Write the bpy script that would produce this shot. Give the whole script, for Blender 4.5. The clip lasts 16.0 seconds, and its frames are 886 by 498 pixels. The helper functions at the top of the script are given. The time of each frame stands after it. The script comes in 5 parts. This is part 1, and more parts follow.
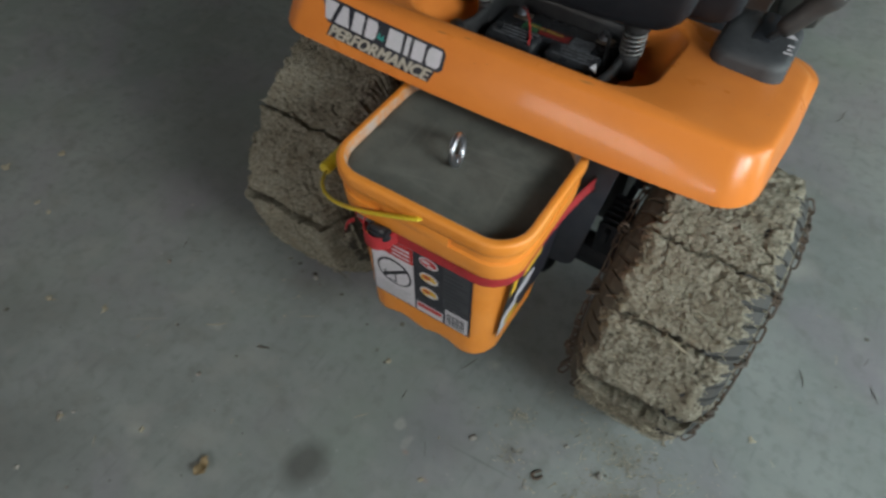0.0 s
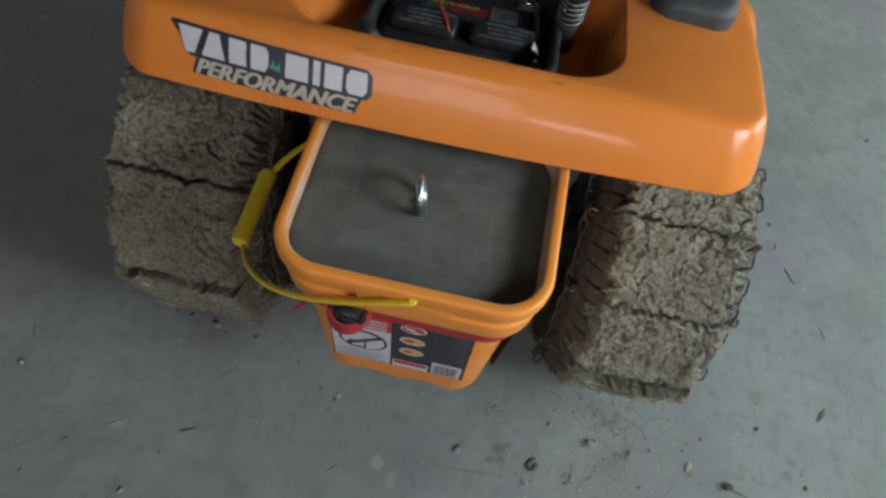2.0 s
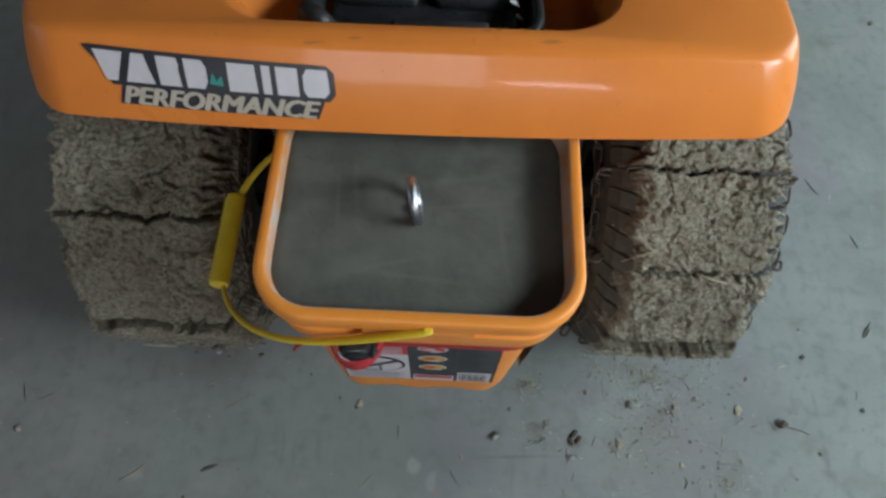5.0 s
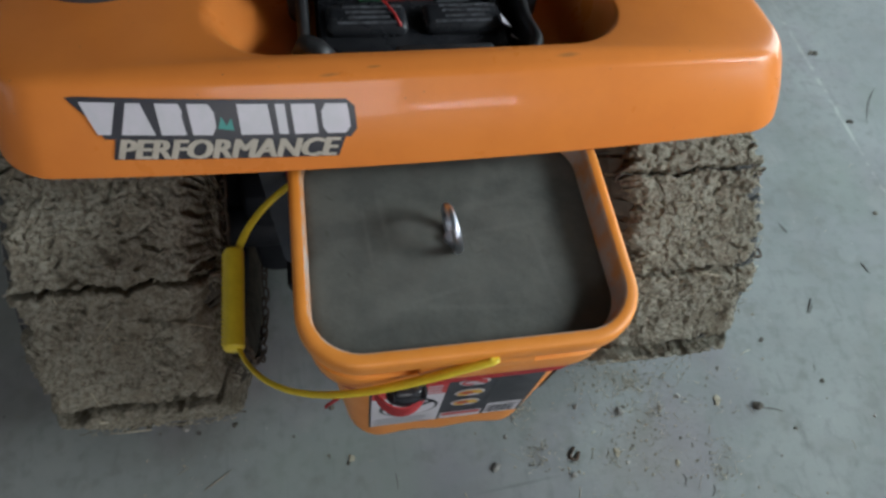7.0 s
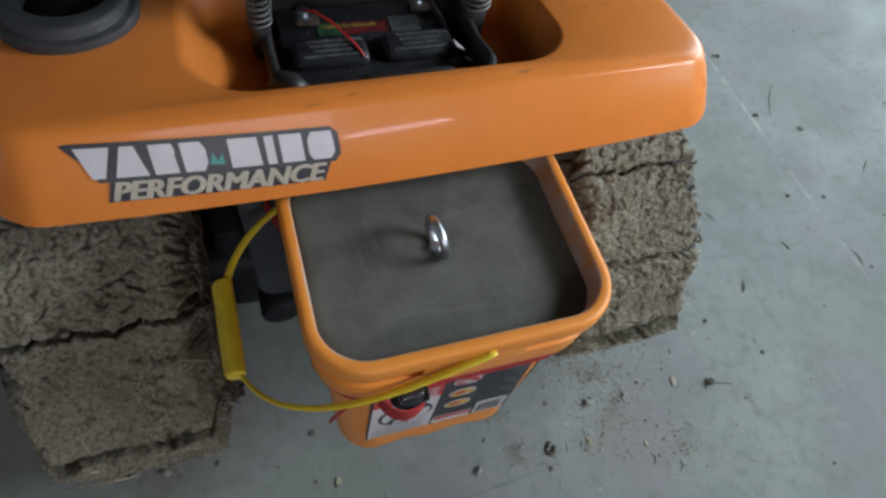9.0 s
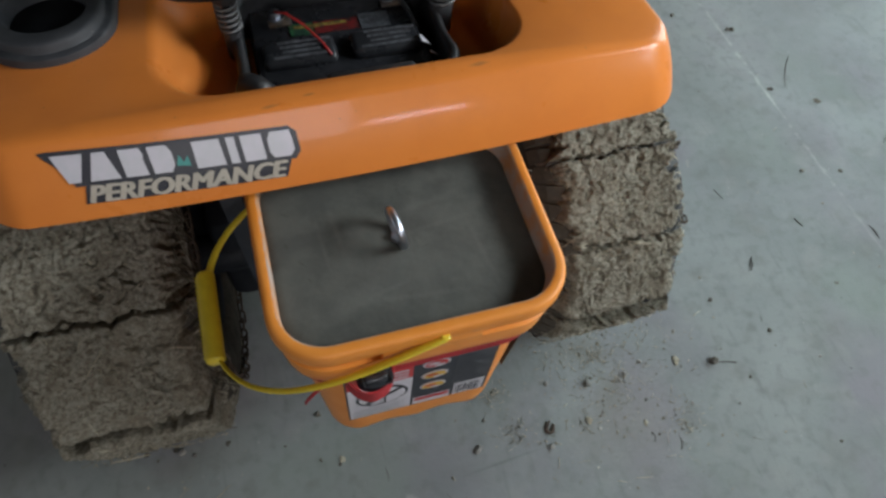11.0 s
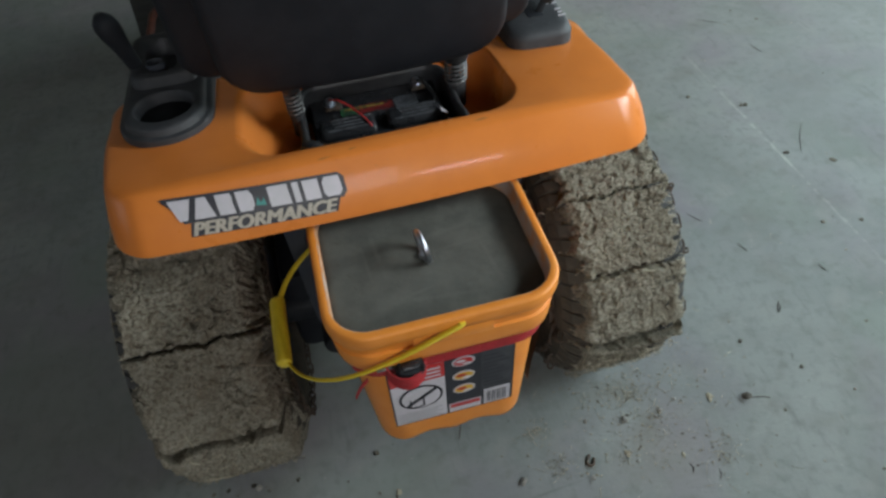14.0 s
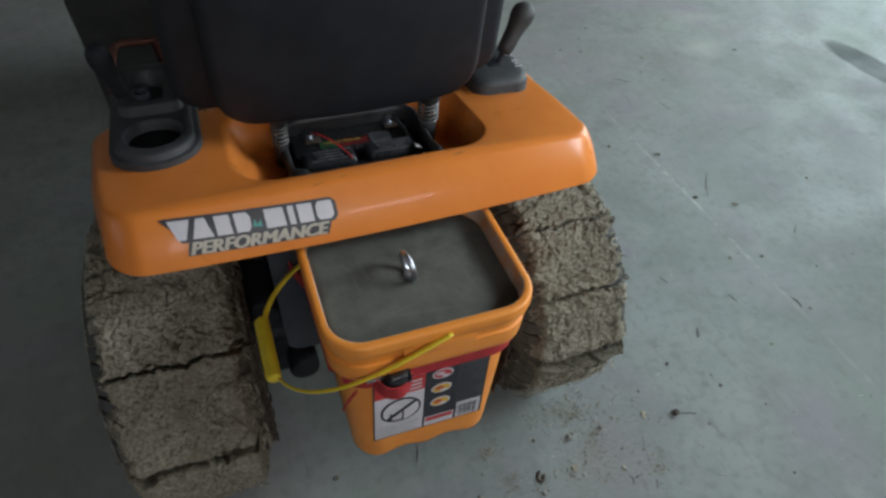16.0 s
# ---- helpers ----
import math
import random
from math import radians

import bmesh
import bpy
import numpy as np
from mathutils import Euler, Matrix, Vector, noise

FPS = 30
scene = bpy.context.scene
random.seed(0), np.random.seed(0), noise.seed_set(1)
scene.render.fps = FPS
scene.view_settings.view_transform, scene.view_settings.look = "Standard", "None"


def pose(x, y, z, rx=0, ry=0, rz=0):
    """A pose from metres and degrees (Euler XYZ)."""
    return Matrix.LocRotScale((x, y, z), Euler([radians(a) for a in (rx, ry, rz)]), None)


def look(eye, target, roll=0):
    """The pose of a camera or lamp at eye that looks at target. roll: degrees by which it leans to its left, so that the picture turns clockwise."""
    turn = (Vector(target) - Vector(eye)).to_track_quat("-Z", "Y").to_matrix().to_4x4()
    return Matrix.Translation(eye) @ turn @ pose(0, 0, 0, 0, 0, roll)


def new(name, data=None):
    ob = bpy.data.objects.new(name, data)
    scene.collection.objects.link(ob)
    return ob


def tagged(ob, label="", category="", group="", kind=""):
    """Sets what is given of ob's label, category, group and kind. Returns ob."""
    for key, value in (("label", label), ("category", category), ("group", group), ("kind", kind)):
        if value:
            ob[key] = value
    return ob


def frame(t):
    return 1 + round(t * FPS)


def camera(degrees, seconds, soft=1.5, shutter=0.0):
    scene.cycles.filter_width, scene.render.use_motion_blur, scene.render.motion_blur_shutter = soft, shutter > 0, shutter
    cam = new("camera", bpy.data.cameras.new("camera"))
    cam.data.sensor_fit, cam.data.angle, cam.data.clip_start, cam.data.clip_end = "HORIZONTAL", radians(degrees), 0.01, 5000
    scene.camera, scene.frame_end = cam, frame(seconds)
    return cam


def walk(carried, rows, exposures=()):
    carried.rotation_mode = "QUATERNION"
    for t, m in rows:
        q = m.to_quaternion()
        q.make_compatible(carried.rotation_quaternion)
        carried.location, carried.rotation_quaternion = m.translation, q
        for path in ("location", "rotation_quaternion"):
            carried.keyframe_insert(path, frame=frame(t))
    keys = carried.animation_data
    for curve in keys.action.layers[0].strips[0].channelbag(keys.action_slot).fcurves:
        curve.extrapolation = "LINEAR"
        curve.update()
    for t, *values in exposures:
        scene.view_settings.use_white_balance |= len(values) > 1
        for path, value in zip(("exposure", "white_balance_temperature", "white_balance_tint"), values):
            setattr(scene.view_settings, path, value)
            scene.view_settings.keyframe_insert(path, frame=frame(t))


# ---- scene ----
cam = camera(68.0, 16.0, soft=2.7, shutter=0.4)

PATH = [
    (0, (0.303, -0.517, 1.177), (-0.332, 0.51, -0.417), 1.2),
    (0.5, (0.267, -0.508, 1.155), (-0.217, 0.586, -0.447), 7.3),
    (1, (0.224, -0.382, 1.121), (-0.309, 0.571, -0.555), -1.0),
    (1.5, (0.113, -0.362, 1.122), (-0.189, 0.595, -0.608), 3.3),
    (2, (0.046, -0.369, 1.148), (-0.002, 0.62, -0.589), 10.2),
    (2.5, (0.061, -0.334, 1.121), (-0.036, 0.635, -0.626), 2.9),
    (3, (0.043, -0.296, 1.103), (0.005, 0.638, -0.665), 1.0),
    (3.5, (0.037, -0.28, 1.092), (0.029, 0.608, -0.699), 3.3),
    (4, (0.032, -0.279, 1.095), (0.01, 0.557, -0.722), 2.2),
    (6.5, (-0.023, -0.26, 1.072), (0.102, 0.621, -0.72), 4.6),
    (7, (-0.103, -0.263, 1.061), (0.219, 0.663, -0.682), 12.1),
    (7.5, (-0.143, -0.275, 1.062), (0.309, 0.676, -0.639), 15.1),
    (8, (-0.163, -0.286, 1.07), (0.369, 0.679, -0.598), 15.7),
    (10.5, (-0.139, -0.281, 1.108), (0.325, 0.643, -0.604), 11.9),
    (11, (-0.09, -0.314, 1.119), (0.306, 0.622, -0.604), 8.1),
    (11.5, (-0.044, -0.334, 1.122), (0.198, 0.653, -0.601), 1.2),
    (12, (-0.042, -0.355, 1.147), (0.142, 0.725, -0.526), -1.9),
    (12.5, (-0.13, -0.383, 1.16), (0.206, 0.725, -0.471), 1.7),
    (13, (-0.168, -0.416, 1.182), (0.365, 0.665, -0.415), 8.1),
    (13.5, (-0.112, -0.466, 1.186), (0.296, 0.71, -0.38), 2.0),
    (14, (-0.085, -0.506, 1.19), (0.176, 0.761, -0.335), -4.1),
    (14.5, (-0.148, -0.524, 1.214), (0.276, 0.742, -0.276), -0.3),
    (15, (-0.194, -0.536, 1.226), (0.361, 0.733, -0.217), 3.6),
    (15.5, (-0.2, -0.545, 1.224), (0.383, 0.747, -0.188), 4.8),
    (16, (-0.199, -0.553, 1.223), (0.358, 0.736, -0.201), 4.7),
]
walk(cam, [(t, look(eye, target, roll)) for t, eye, target, roll in PATH], exposures=[(0, -0.03, 6700, 10), (2, -0.05, 6480, 10), (3.5, 0.0, 6280, 9), (7, 0.08, 6300, 12), (8.2, 0.10, 6250, 13), (10.5, 0.02, 6450, 14), (12, 0.0, 6450, 12), (14, -0.03, 6420, 10), (16, -0.08, 6400, 11)])

# ---- world and light ----
world = bpy.data.worlds.new("sky")
scene.world = world
world.use_nodes = True
wn = world.node_tree
sky = wn.nodes.new("ShaderNodeTexSky")
sky.sky_type, sky.sun_disc, sky.sun_elevation, sky.sun_rotation = "NISHITA", False, radians(28), radians(100)
wn.links.new(sky.outputs[0], wn.nodes["Background"].inputs[0])
wn.nodes["Background"].inputs[1].default_value = 0.12
sun = new("sun", bpy.data.lights.new("sun", "SUN"))
sun.data.energy, sun.data.angle, sun.data.color = 0.8, radians(15), (1.0, 0.96, 0.9)
sun.matrix_world = look((20, -4, 11), (0, 0, 0))
# daylight of the open shed door
door_light = new("door_daylight", bpy.data.lights.new("door_daylight", "AREA"))
door_light.data.shape, door_light.data.size, door_light.data.size_y = "RECTANGLE", 2.5, 2.2
door_light.data.energy, door_light.data.color = 103, (0.78, 0.97, 1.0)
door_light.matrix_world = look((3.88, 1.70, 1.36), (0.3, 0.4, 0.45))
# daylight of the side window
side_light = new("side_window_daylight", bpy.data.lights.new("side_window_daylight", "AREA"))
side_light.data.shape, side_light.data.size, side_light.data.size_y = "RECTANGLE", 1.1, 0.5
side_light.data.energy, side_light.data.color = 34, (0.83, 0.97, 1.0)
side_light.matrix_world = look((1.80, -0.42, 1.60), (0.9, 0.5, 0.0))

# daylight of the window behind the walk
window_light = new("window_daylight", bpy.data.lights.new("window_daylight", "AREA"))
window_light.data.shape, window_light.data.size, window_light.data.size_y = "RECTANGLE", 0.90, 0.13
window_light.data.energy, window_light.data.color = 11, (0.95, 0.98, 1.0)
window_light.matrix_world = look((1.02, -3.66, 2.2), (0.1, 0.1, 0.6))


# daylight of the south window
south_light = new("south_window_daylight", bpy.data.lights.new("south_window_daylight", "AREA"))
south_light.data.shape, south_light.data.size, south_light.data.size_y = "RECTANGLE", 1.55, 0.80
south_light.data.energy, south_light.data.color = 32, (1.0, 0.99, 0.96)
south_light.matrix_world = look((-0.325, -3.66, 2.40), (-0.1, 0.1, 0.5))


# added fill lamp that lifts the left floor, set in an assumed opening
west_light = new("west_fill_light", bpy.data.lights.new("west_fill_light", "AREA"))
west_light.data.shape, west_light.data.size, west_light.data.size_y = "RECTANGLE", 2.4, 1.2
west_light.data.energy, west_light.data.color = 4, (1.0, 0.985, 0.93)
west_light.matrix_world = look((-4.76, -0.3, 1.7), (-0.5, 0.0, 0.2))


# ---- materials ----
def material(name, color, rough=0.6, metal=0.0, color2=None, scale=40.0, detail=6.0, bump=0.0, bump_scale=None, blotch=None, blotch_scale=4.0,
             rough2=None, spec=0.5, coat=0.0, mix=(0.4, 0.6), blotch_mix=(0.5, 0.7), per_object=0.0, distance=0.002, per_island=None):
    """Base colour with grain (color2), larger blotches (blotch), fine relief and varied gloss."""
    m = bpy.data.materials.new(name)
    m.use_nodes = True
    t = m.node_tree
    N, L = t.nodes.new, t.links.new
    bsdf = t.nodes["Principled BSDF"]
    coord = N("ShaderNodeTexCoord")
    last = None

    def tex(sc, det):
        n = N("ShaderNodeTexNoise")
        n.inputs["Scale"].default_value, n.inputs["Detail"].default_value, n.inputs["Roughness"].default_value = sc, det, 0.62
        L(coord.outputs["Object"], n.inputs["Vector"])
        return n

    def ramp(src, a, b):
        n = N("ShaderNodeMapRange")
        n.inputs[1].default_value, n.inputs[2].default_value = a, b
        L(src, n.inputs[0])
        return n.outputs[0]

    def blend(a, fac, b):
        n = N("ShaderNodeMix")
        n.data_type = "RGBA"
        L(fac, n.inputs[0])
        if isinstance(a, tuple):
            n.inputs[6].default_value = (*a, 1)
        else:
            L(a, n.inputs[6])
        n.inputs[7].default_value = (*b, 1)
        return n.outputs[2]

    out = tuple(color)
    if color2:
        grain = tex(scale, detail)
        out = blend(out, ramp(grain.outputs[0], *mix), color2)
    if blotch:
        big = tex(blotch_scale, 4.0)
        out = blend(out, ramp(big.outputs[0], *blotch_mix), blotch)
    if isinstance(out, tuple):
        bsdf.inputs["Base Color"].default_value = (*out, 1)
    else:
        if per_object:
            info = N("ShaderNodeObjectInfo")
            hsv = N("ShaderNodeHueSaturation")
            L(ramp(info.outputs["Random"], 0, 1), hsv.inputs["Value"])
            hsv.inputs["Value"].default_value = 1
            r = hsv.inputs["Value"].links[0].from_node
            r.inputs[3].default_value, r.inputs[4].default_value = 1 - per_object, 1 + per_object
            L(out, hsv.inputs["Color"])
            out = hsv.outputs[0]
        if per_island:
            geo = N("ShaderNodeNewGeometry")
            hsv = N("ShaderNodeHueSaturation")
            r = N("ShaderNodeMapRange")
            L(geo.outputs["Random Per Island"], r.inputs[0])
            r.inputs[3].default_value, r.inputs[4].default_value = per_island
            L(r.outputs[0], hsv.inputs["Value"])
            L(out, hsv.inputs["Color"])
            out = hsv.outputs[0]
        L(out, bsdf.inputs["Base Color"])
    bsdf.inputs["Roughness"].default_value, bsdf.inputs["Metallic"].default_value = rough, metal
    bsdf.inputs["Specular IOR Level"].default_value, bsdf.inputs["Coat Weight"].default_value = spec, coat
    bsdf.inputs["Coat Roughness"].default_value = 0.07
    if rough2 is not None:
        n = tex(blotch_scale * 3, 5.0)
        r = N("ShaderNodeMapRange")
        r.inputs[1].default_value, r.inputs[2].default_value, r.inputs[3].default_value, r.inputs[4].default_value = 0.35, 0.65, rough, rough2
        L(n.outputs[0], r.inputs[0])
        L(r.outputs[0], bsdf.inputs["Roughness"])
    if bump:
        b = N("ShaderNodeBump")
        b.inputs["Strength"].default_value, b.inputs["Distance"].default_value = bump, distance
        L(tex(bump_scale or scale, 8.0).outputs[0], b.inputs["Height"])
        L(b.outputs[0], bsdf.inputs["Normal"])
    return m


def floor_material():
    m = material("concrete_floor", (0.241, 0.257, 0.251), 0.60, color2=(0.196, 0.211, 0.205), scale=7, detail=12, blotch=(0.286, 0.301, 0.291), blotch_scale=2.2, bump=0.35, bump_scale=110, rough2=0.82, mix=(0.38, 0.64), blotch_mix=(0.44, 0.70))
    t = m.node_tree
    N, L = t.nodes.new, t.links.new
    sock = t.nodes["Principled BSDF"].inputs["Base Color"]
    coord = N("ShaderNodeTexCoord")

    def layer(kind, scale, lo, hi, color, strength, stretch=(1, 1, 1), turn=0):
        src = sock.links[0].from_socket
        mp = N("ShaderNodeMapping")
        mp.inputs["Scale"].default_value, mp.inputs["Rotation"].default_value = stretch, (0, 0, radians(turn))
        L(coord.outputs["Object"], mp.inputs["Vector"])
        n = N("ShaderNodeTexNoise" if kind == "noise" else "ShaderNodeTexVoronoi")
        n.inputs["Scale"].default_value = scale
        n.inputs["Detail"].default_value = 8 if kind == "noise" else 0
        L(mp.outputs[0], n.inputs["Vector"])
        r = N("ShaderNodeMapRange")
        r.inputs[1].default_value, r.inputs[2].default_value, r.inputs[4].default_value = lo, hi, strength
        L(n.outputs[0], r.inputs[0])
        mix = N("ShaderNodeMix")
        mix.data_type = "RGBA"
        L(r.outputs[0], mix.inputs[0])
        L(src, mix.inputs[6])
        mix.inputs[7].default_value = (*color, 1)
        L(mix.outputs[2], sock)
    layer("noise", 1.3, 0.46, 0.66, (0.185, 0.197, 0.186), 0.6)
    layer("noise", 6.5, 0.54, 0.70, (0.195, 0.192, 0.178), 0.55, (1, 1.6, 1), 60)
    layer("noise", 45, 0.50, 0.66, (0.18, 0.188, 0.182), 0.55)
    layer("noise", 3.2, 0.50, 0.68, (0.245, 0.222, 0.250), 0.7)
    layer("noise", 2.6, 0.52, 0.70, (0.212, 0.248, 0.215), 0.7, (1, 1, 1), 40)
    layer("noise", 5, 0.56, 0.74, (0.33, 0.335, 0.32), 0.22, (1, 3, 1), 28)
    layer("noise", 14, 0.55, 0.70, (0.295, 0.30, 0.285), 0.45)
    layer("noise", 22, 0.57, 0.68, (0.165, 0.165, 0.155), 0.40, (1, 1, 1), 70)
    layer("noise", 9, 0.60, 0.75, (0.16, 0.165, 0.165), 0.5, (7, 1, 1), -15)
    layer("voronoi", 26, 0.055, 0.03, (0.40, 0.395, 0.37), 0.6)
    layer("voronoi", 17, 0.05, 0.025, (0.10, 0.10, 0.095), 0.7, (1, 1, 1), 20)
    return m


M_FLOOR = floor_material()


def speckle(mat, scale, size, color, strength):
    """Sparse specks on a surface: dirt, and painted pit shade on the mud."""
    t = mat.node_tree
    N, L = t.nodes.new, t.links.new
    sock = t.nodes["Principled BSDF"].inputs["Base Color"]
    src = sock.links[0].from_socket
    coord, v, n, r, gate, both, mix = N("ShaderNodeTexCoord"), N("ShaderNodeTexVoronoi"), N("ShaderNodeTexNoise"), N("ShaderNodeMapRange"), N("ShaderNodeMapRange"), N("ShaderNodeMath"), N("ShaderNodeMix")
    v.inputs["Scale"].default_value, n.inputs["Scale"].default_value = scale, scale * 0.12
    L(coord.outputs["Object"], v.inputs["Vector"])
    L(coord.outputs["Object"], n.inputs["Vector"])
    r.inputs[1].default_value, r.inputs[2].default_value, r.inputs[4].default_value = size, size * 0.5, strength
    gate.inputs[1].default_value, gate.inputs[2].default_value = 0.45, 0.62
    L(v.outputs[0], r.inputs[0])
    L(n.outputs[0], gate.inputs[0])
    both.operation = "MULTIPLY"
    L(r.outputs[0], both.inputs[0])
    L(gate.outputs[0], both.inputs[1])
    mix.data_type = "RGBA"
    L(both.outputs[0], mix.inputs[0])
    L(src, mix.inputs[6])
    mix.inputs[7].default_value = (*color, 1)
    L(mix.outputs[2], sock)


def stain(mat, x, y, rx, ry, turn, color, strength=0.8, soft=0.6, noise_amount=0.5):
    """Mixes a blot with a ragged, soft edge into a material's base colour, at a place of the floor."""
    t = mat.node_tree
    N, L = t.nodes.new, t.links.new
    sock = t.nodes["Principled BSDF"].inputs["Base Color"]
    src = sock.links[0].from_socket
    coord = N("ShaderNodeTexCoord")
    m = N("ShaderNodeMapping")
    m.vector_type = "TEXTURE"
    m.inputs["Location"].default_value, m.inputs["Rotation"].default_value, m.inputs["Scale"].default_value = (x, y, 0), (0, 0, radians(turn)), (rx, ry, 1)
    L(coord.outputs["Object"], m.inputs["Vector"])
    flat = N("ShaderNodeVectorMath")
    flat.operation = "MULTIPLY"
    flat.inputs[1].default_value = (1, 1, 0)
    L(m.outputs[0], flat.inputs[0])
    length = N("ShaderNodeVectorMath")
    length.operation = "LENGTH"
    L(flat.outputs[0], length.inputs[0])
    n = N("ShaderNodeTexNoise")
    n.inputs["Scale"].default_value, n.inputs["Detail"].default_value = 1.2 / min(rx, ry) ** 0.7, 6
    L(coord.outputs["Object"], n.inputs["Vector"])
    add = N("ShaderNodeMath")
    add.operation = "MULTIPLY_ADD"
    L(n.outputs[0], add.inputs[0])
    add.inputs[1].default_value = noise_amount * 2
    L(length.outputs["Value"], add.inputs[2])
    r = N("ShaderNodeMapRange")
    r.inputs[1].default_value, r.inputs[2].default_value = noise_amount + 1.0, noise_amount + 1.0 - soft
    r.inputs[3].default_value, r.inputs[4].default_value = 0.0, strength
    L(add.outputs[0], r.inputs[0])
    mix = N("ShaderNodeMix")
    mix.data_type = "RGBA"
    L(r.outputs[0], mix.inputs[0])
    L(src, mix.inputs[6])
    mix.inputs[7].default_value = (*color, 1)
    L(mix.outputs[2], sock)


stain(M_FLOOR, -0.112, -0.303, 0.046, 0.064, 0, (0.085, 0.085, 0.078), 0.8, 0.6, 0.3)
stain(M_FLOOR, 2.215, 1.03, 0.080, 0.21, 8, (0.035, 0.042, 0.042), 0.95, 0.22, 0.16)
stain(M_FLOOR, 2.30, 1.25, 0.20, 0.16, 0, (0.20, 0.25, 0.19), 0.5, 1.0, 0.8)
stain(M_FLOOR, 0.04, -0.14, 0.10, 0.09, 20, (0.17, 0.18, 0.185), 0.5, 0.9, 0.5)
stain(M_FLOOR, 0.02, -0.165, 0.012, 0.016, 0, (0.38, 0.37, 0.34), 0.4, 0.5, 1.6)
stain(M_FLOOR, 0.38, -0.12, 0.16, 0.12, 0, (0.25, 0.243, 0.215), 0.45, 1.0, 0.9)
stain(M_FLOOR, 1.75, 1.55, 0.12, 0.09, 0, (0.40, 0.39, 0.36), 0.45, 0.9, 0.8)
for x, y, r in ((-0.41, -0.42, 0.018), (-0.55, -0.48, 0.010), (-0.40, -0.28, 0.006), (-0.45, -0.18, 0.012), (1.62, 1.30, 0.10), (0.52, 0.62, 0.05)):
    stain(M_FLOOR, x, y, r * 1.4, r, 30, (0.42, 0.41, 0.38), 0.5, 0.9, 0.9)
stain(M_FLOOR, -0.57, -0.54, 0.17, 0.13, 35, (0.135, 0.142, 0.134), 0.55, 0.7, 0.5)
stain(M_FLOOR, -0.80, -0.36, 0.20, 0.10, 30, (0.155, 0.160, 0.148), 0.45, 0.9, 0.7)
for x, y, rx, ry in ((-0.43, -0.40, 0.05, 0.03), (-0.36, -0.23, 0.09, 0.05), (-0.50, -0.13, 0.10, 0.05), (-0.30, -0.36, 0.05, 0.03)):
    stain(M_FLOOR, x, y, rx, ry, 33, (0.30, 0.300, 0.28), 0.40, 0.8, 1.2)
stain(M_FLOOR, 0.0, -0.55, 0.28, 0.10, 5, (0.16, 0.17, 0.175), 0.45, 1.0, 0.7)
stain(M_FLOOR, -0.75, 0.25, 0.40, 0.35, 0, (0.20, 0.205, 0.195), 0.5, 1.0, 0.7)
stain(M_FLOOR, 1.30, 0.75, 0.22, 0.55, -30, (0.22, 0.215, 0.225), 0.4, 1.0, 0.8)
stain(M_FLOOR, 1.75, 0.35, 0.12, 0.60, 15, (0.30, 0.31, 0.30), 0.5, 1.0, 0.9)
for x, y, rx, ry, turn, k in ((0.376, -0.067, 0.045, 0.035, 30, 0.6), (0.377, 0.012, 0.030, 0.020, 0, 0.6), (0.187, -0.087, 0.025, 0.018, 40, 0.5), (0.489, -0.147, 0.03, 0.022, 60, 0.4), (0.171, -0.014, 0.03, 0.012, 15, 0.6),
                              (0.34, 0.03, 0.09, 0.035, 5, 0.7), (-0.35, 0.0, 0.11, 0.04, 0, 0.5)):
    stain(M_FLOOR, x, y, rx, ry, turn, (0.170, 0.160, 0.138), k * 0.75, 1.0, 0.9)
stain(M_FLOOR, -0.011, -0.146, 0.013, 0.018, 0, (0.40, 0.39, 0.36), 0.5, 0.5, 1.6)
stain(M_FLOOR, 0.150, -0.127, 0.085, 0.0035, 4, (0.13, 0.135, 0.135), 0.55, 0.9, 0.4)
stain(M_FLOOR, 0.077, 0.056, 0.020, 0.014, 30, (0.40, 0.39, 0.36), 0.5, 0.9, 0.8)
stain(M_FLOOR, 0.027, -0.187, 0.010, 0.007, 0, (0.30, 0.20, 0.17), 0.6, 0.9, 0.6)
stain(M_FLOOR, 0.081, -0.211, 0.014, 0.007, 10, (0.32, 0.22, 0.18), 0.6, 0.9, 0.6)
# the worn scratch across the slab
for k in range(6):
    f = k / 5
    stain(M_FLOOR, 1.033 + 0.036 * f, 0.93 - 1.0 * f, 0.0060, 0.115, 2.1, (0.42, 0.42, 0.39), (0.3, 0.6, 0.8, 0.45, 0.3, 0.2)[k], 1.1, 1.7)


# boards out of view: wall tone sets the bounce, dark ceiling cuts top light
M_WALL = material("painted_board", (0.47, 0.46, 0.43), 0.85, color2=(0.39, 0.38, 0.35), scale=6, bump=0.2)
M_CEILING = material("unseen_dark_ceiling", (0.13, 0.115, 0.095), 0.85, color2=(0.09, 0.08, 0.065), scale=5, bump=0.3)
M_GROUND = material("outside_ground", (0.22, 0.21, 0.18), 0.95, color2=(0.14, 0.15, 0.09), scale=2, bump=0.4)
M_ORANGE = material("orange_paint", (0.74, 0.228, 0.043), 0.26, color2=(0.70, 0.211, 0.040), scale=14, blotch=(0.72, 0.232, 0.050), blotch_scale=3, rough2=0.34, coat=0.16, spec=0.22, bump=0.02, bump_scale=200)
M_PAIL = material("orange_plastic", (0.79, 0.280, 0.046), 0.40, color2=(0.76, 0.252, 0.030), scale=20, rough2=0.46, bump=0.03, bump_scale=120)
M_YELLOW = material("yellow_plastic", (0.74, 0.56, 0.035), 0.4, color2=(0.66, 0.49, 0.03), scale=60, bump=0.05)
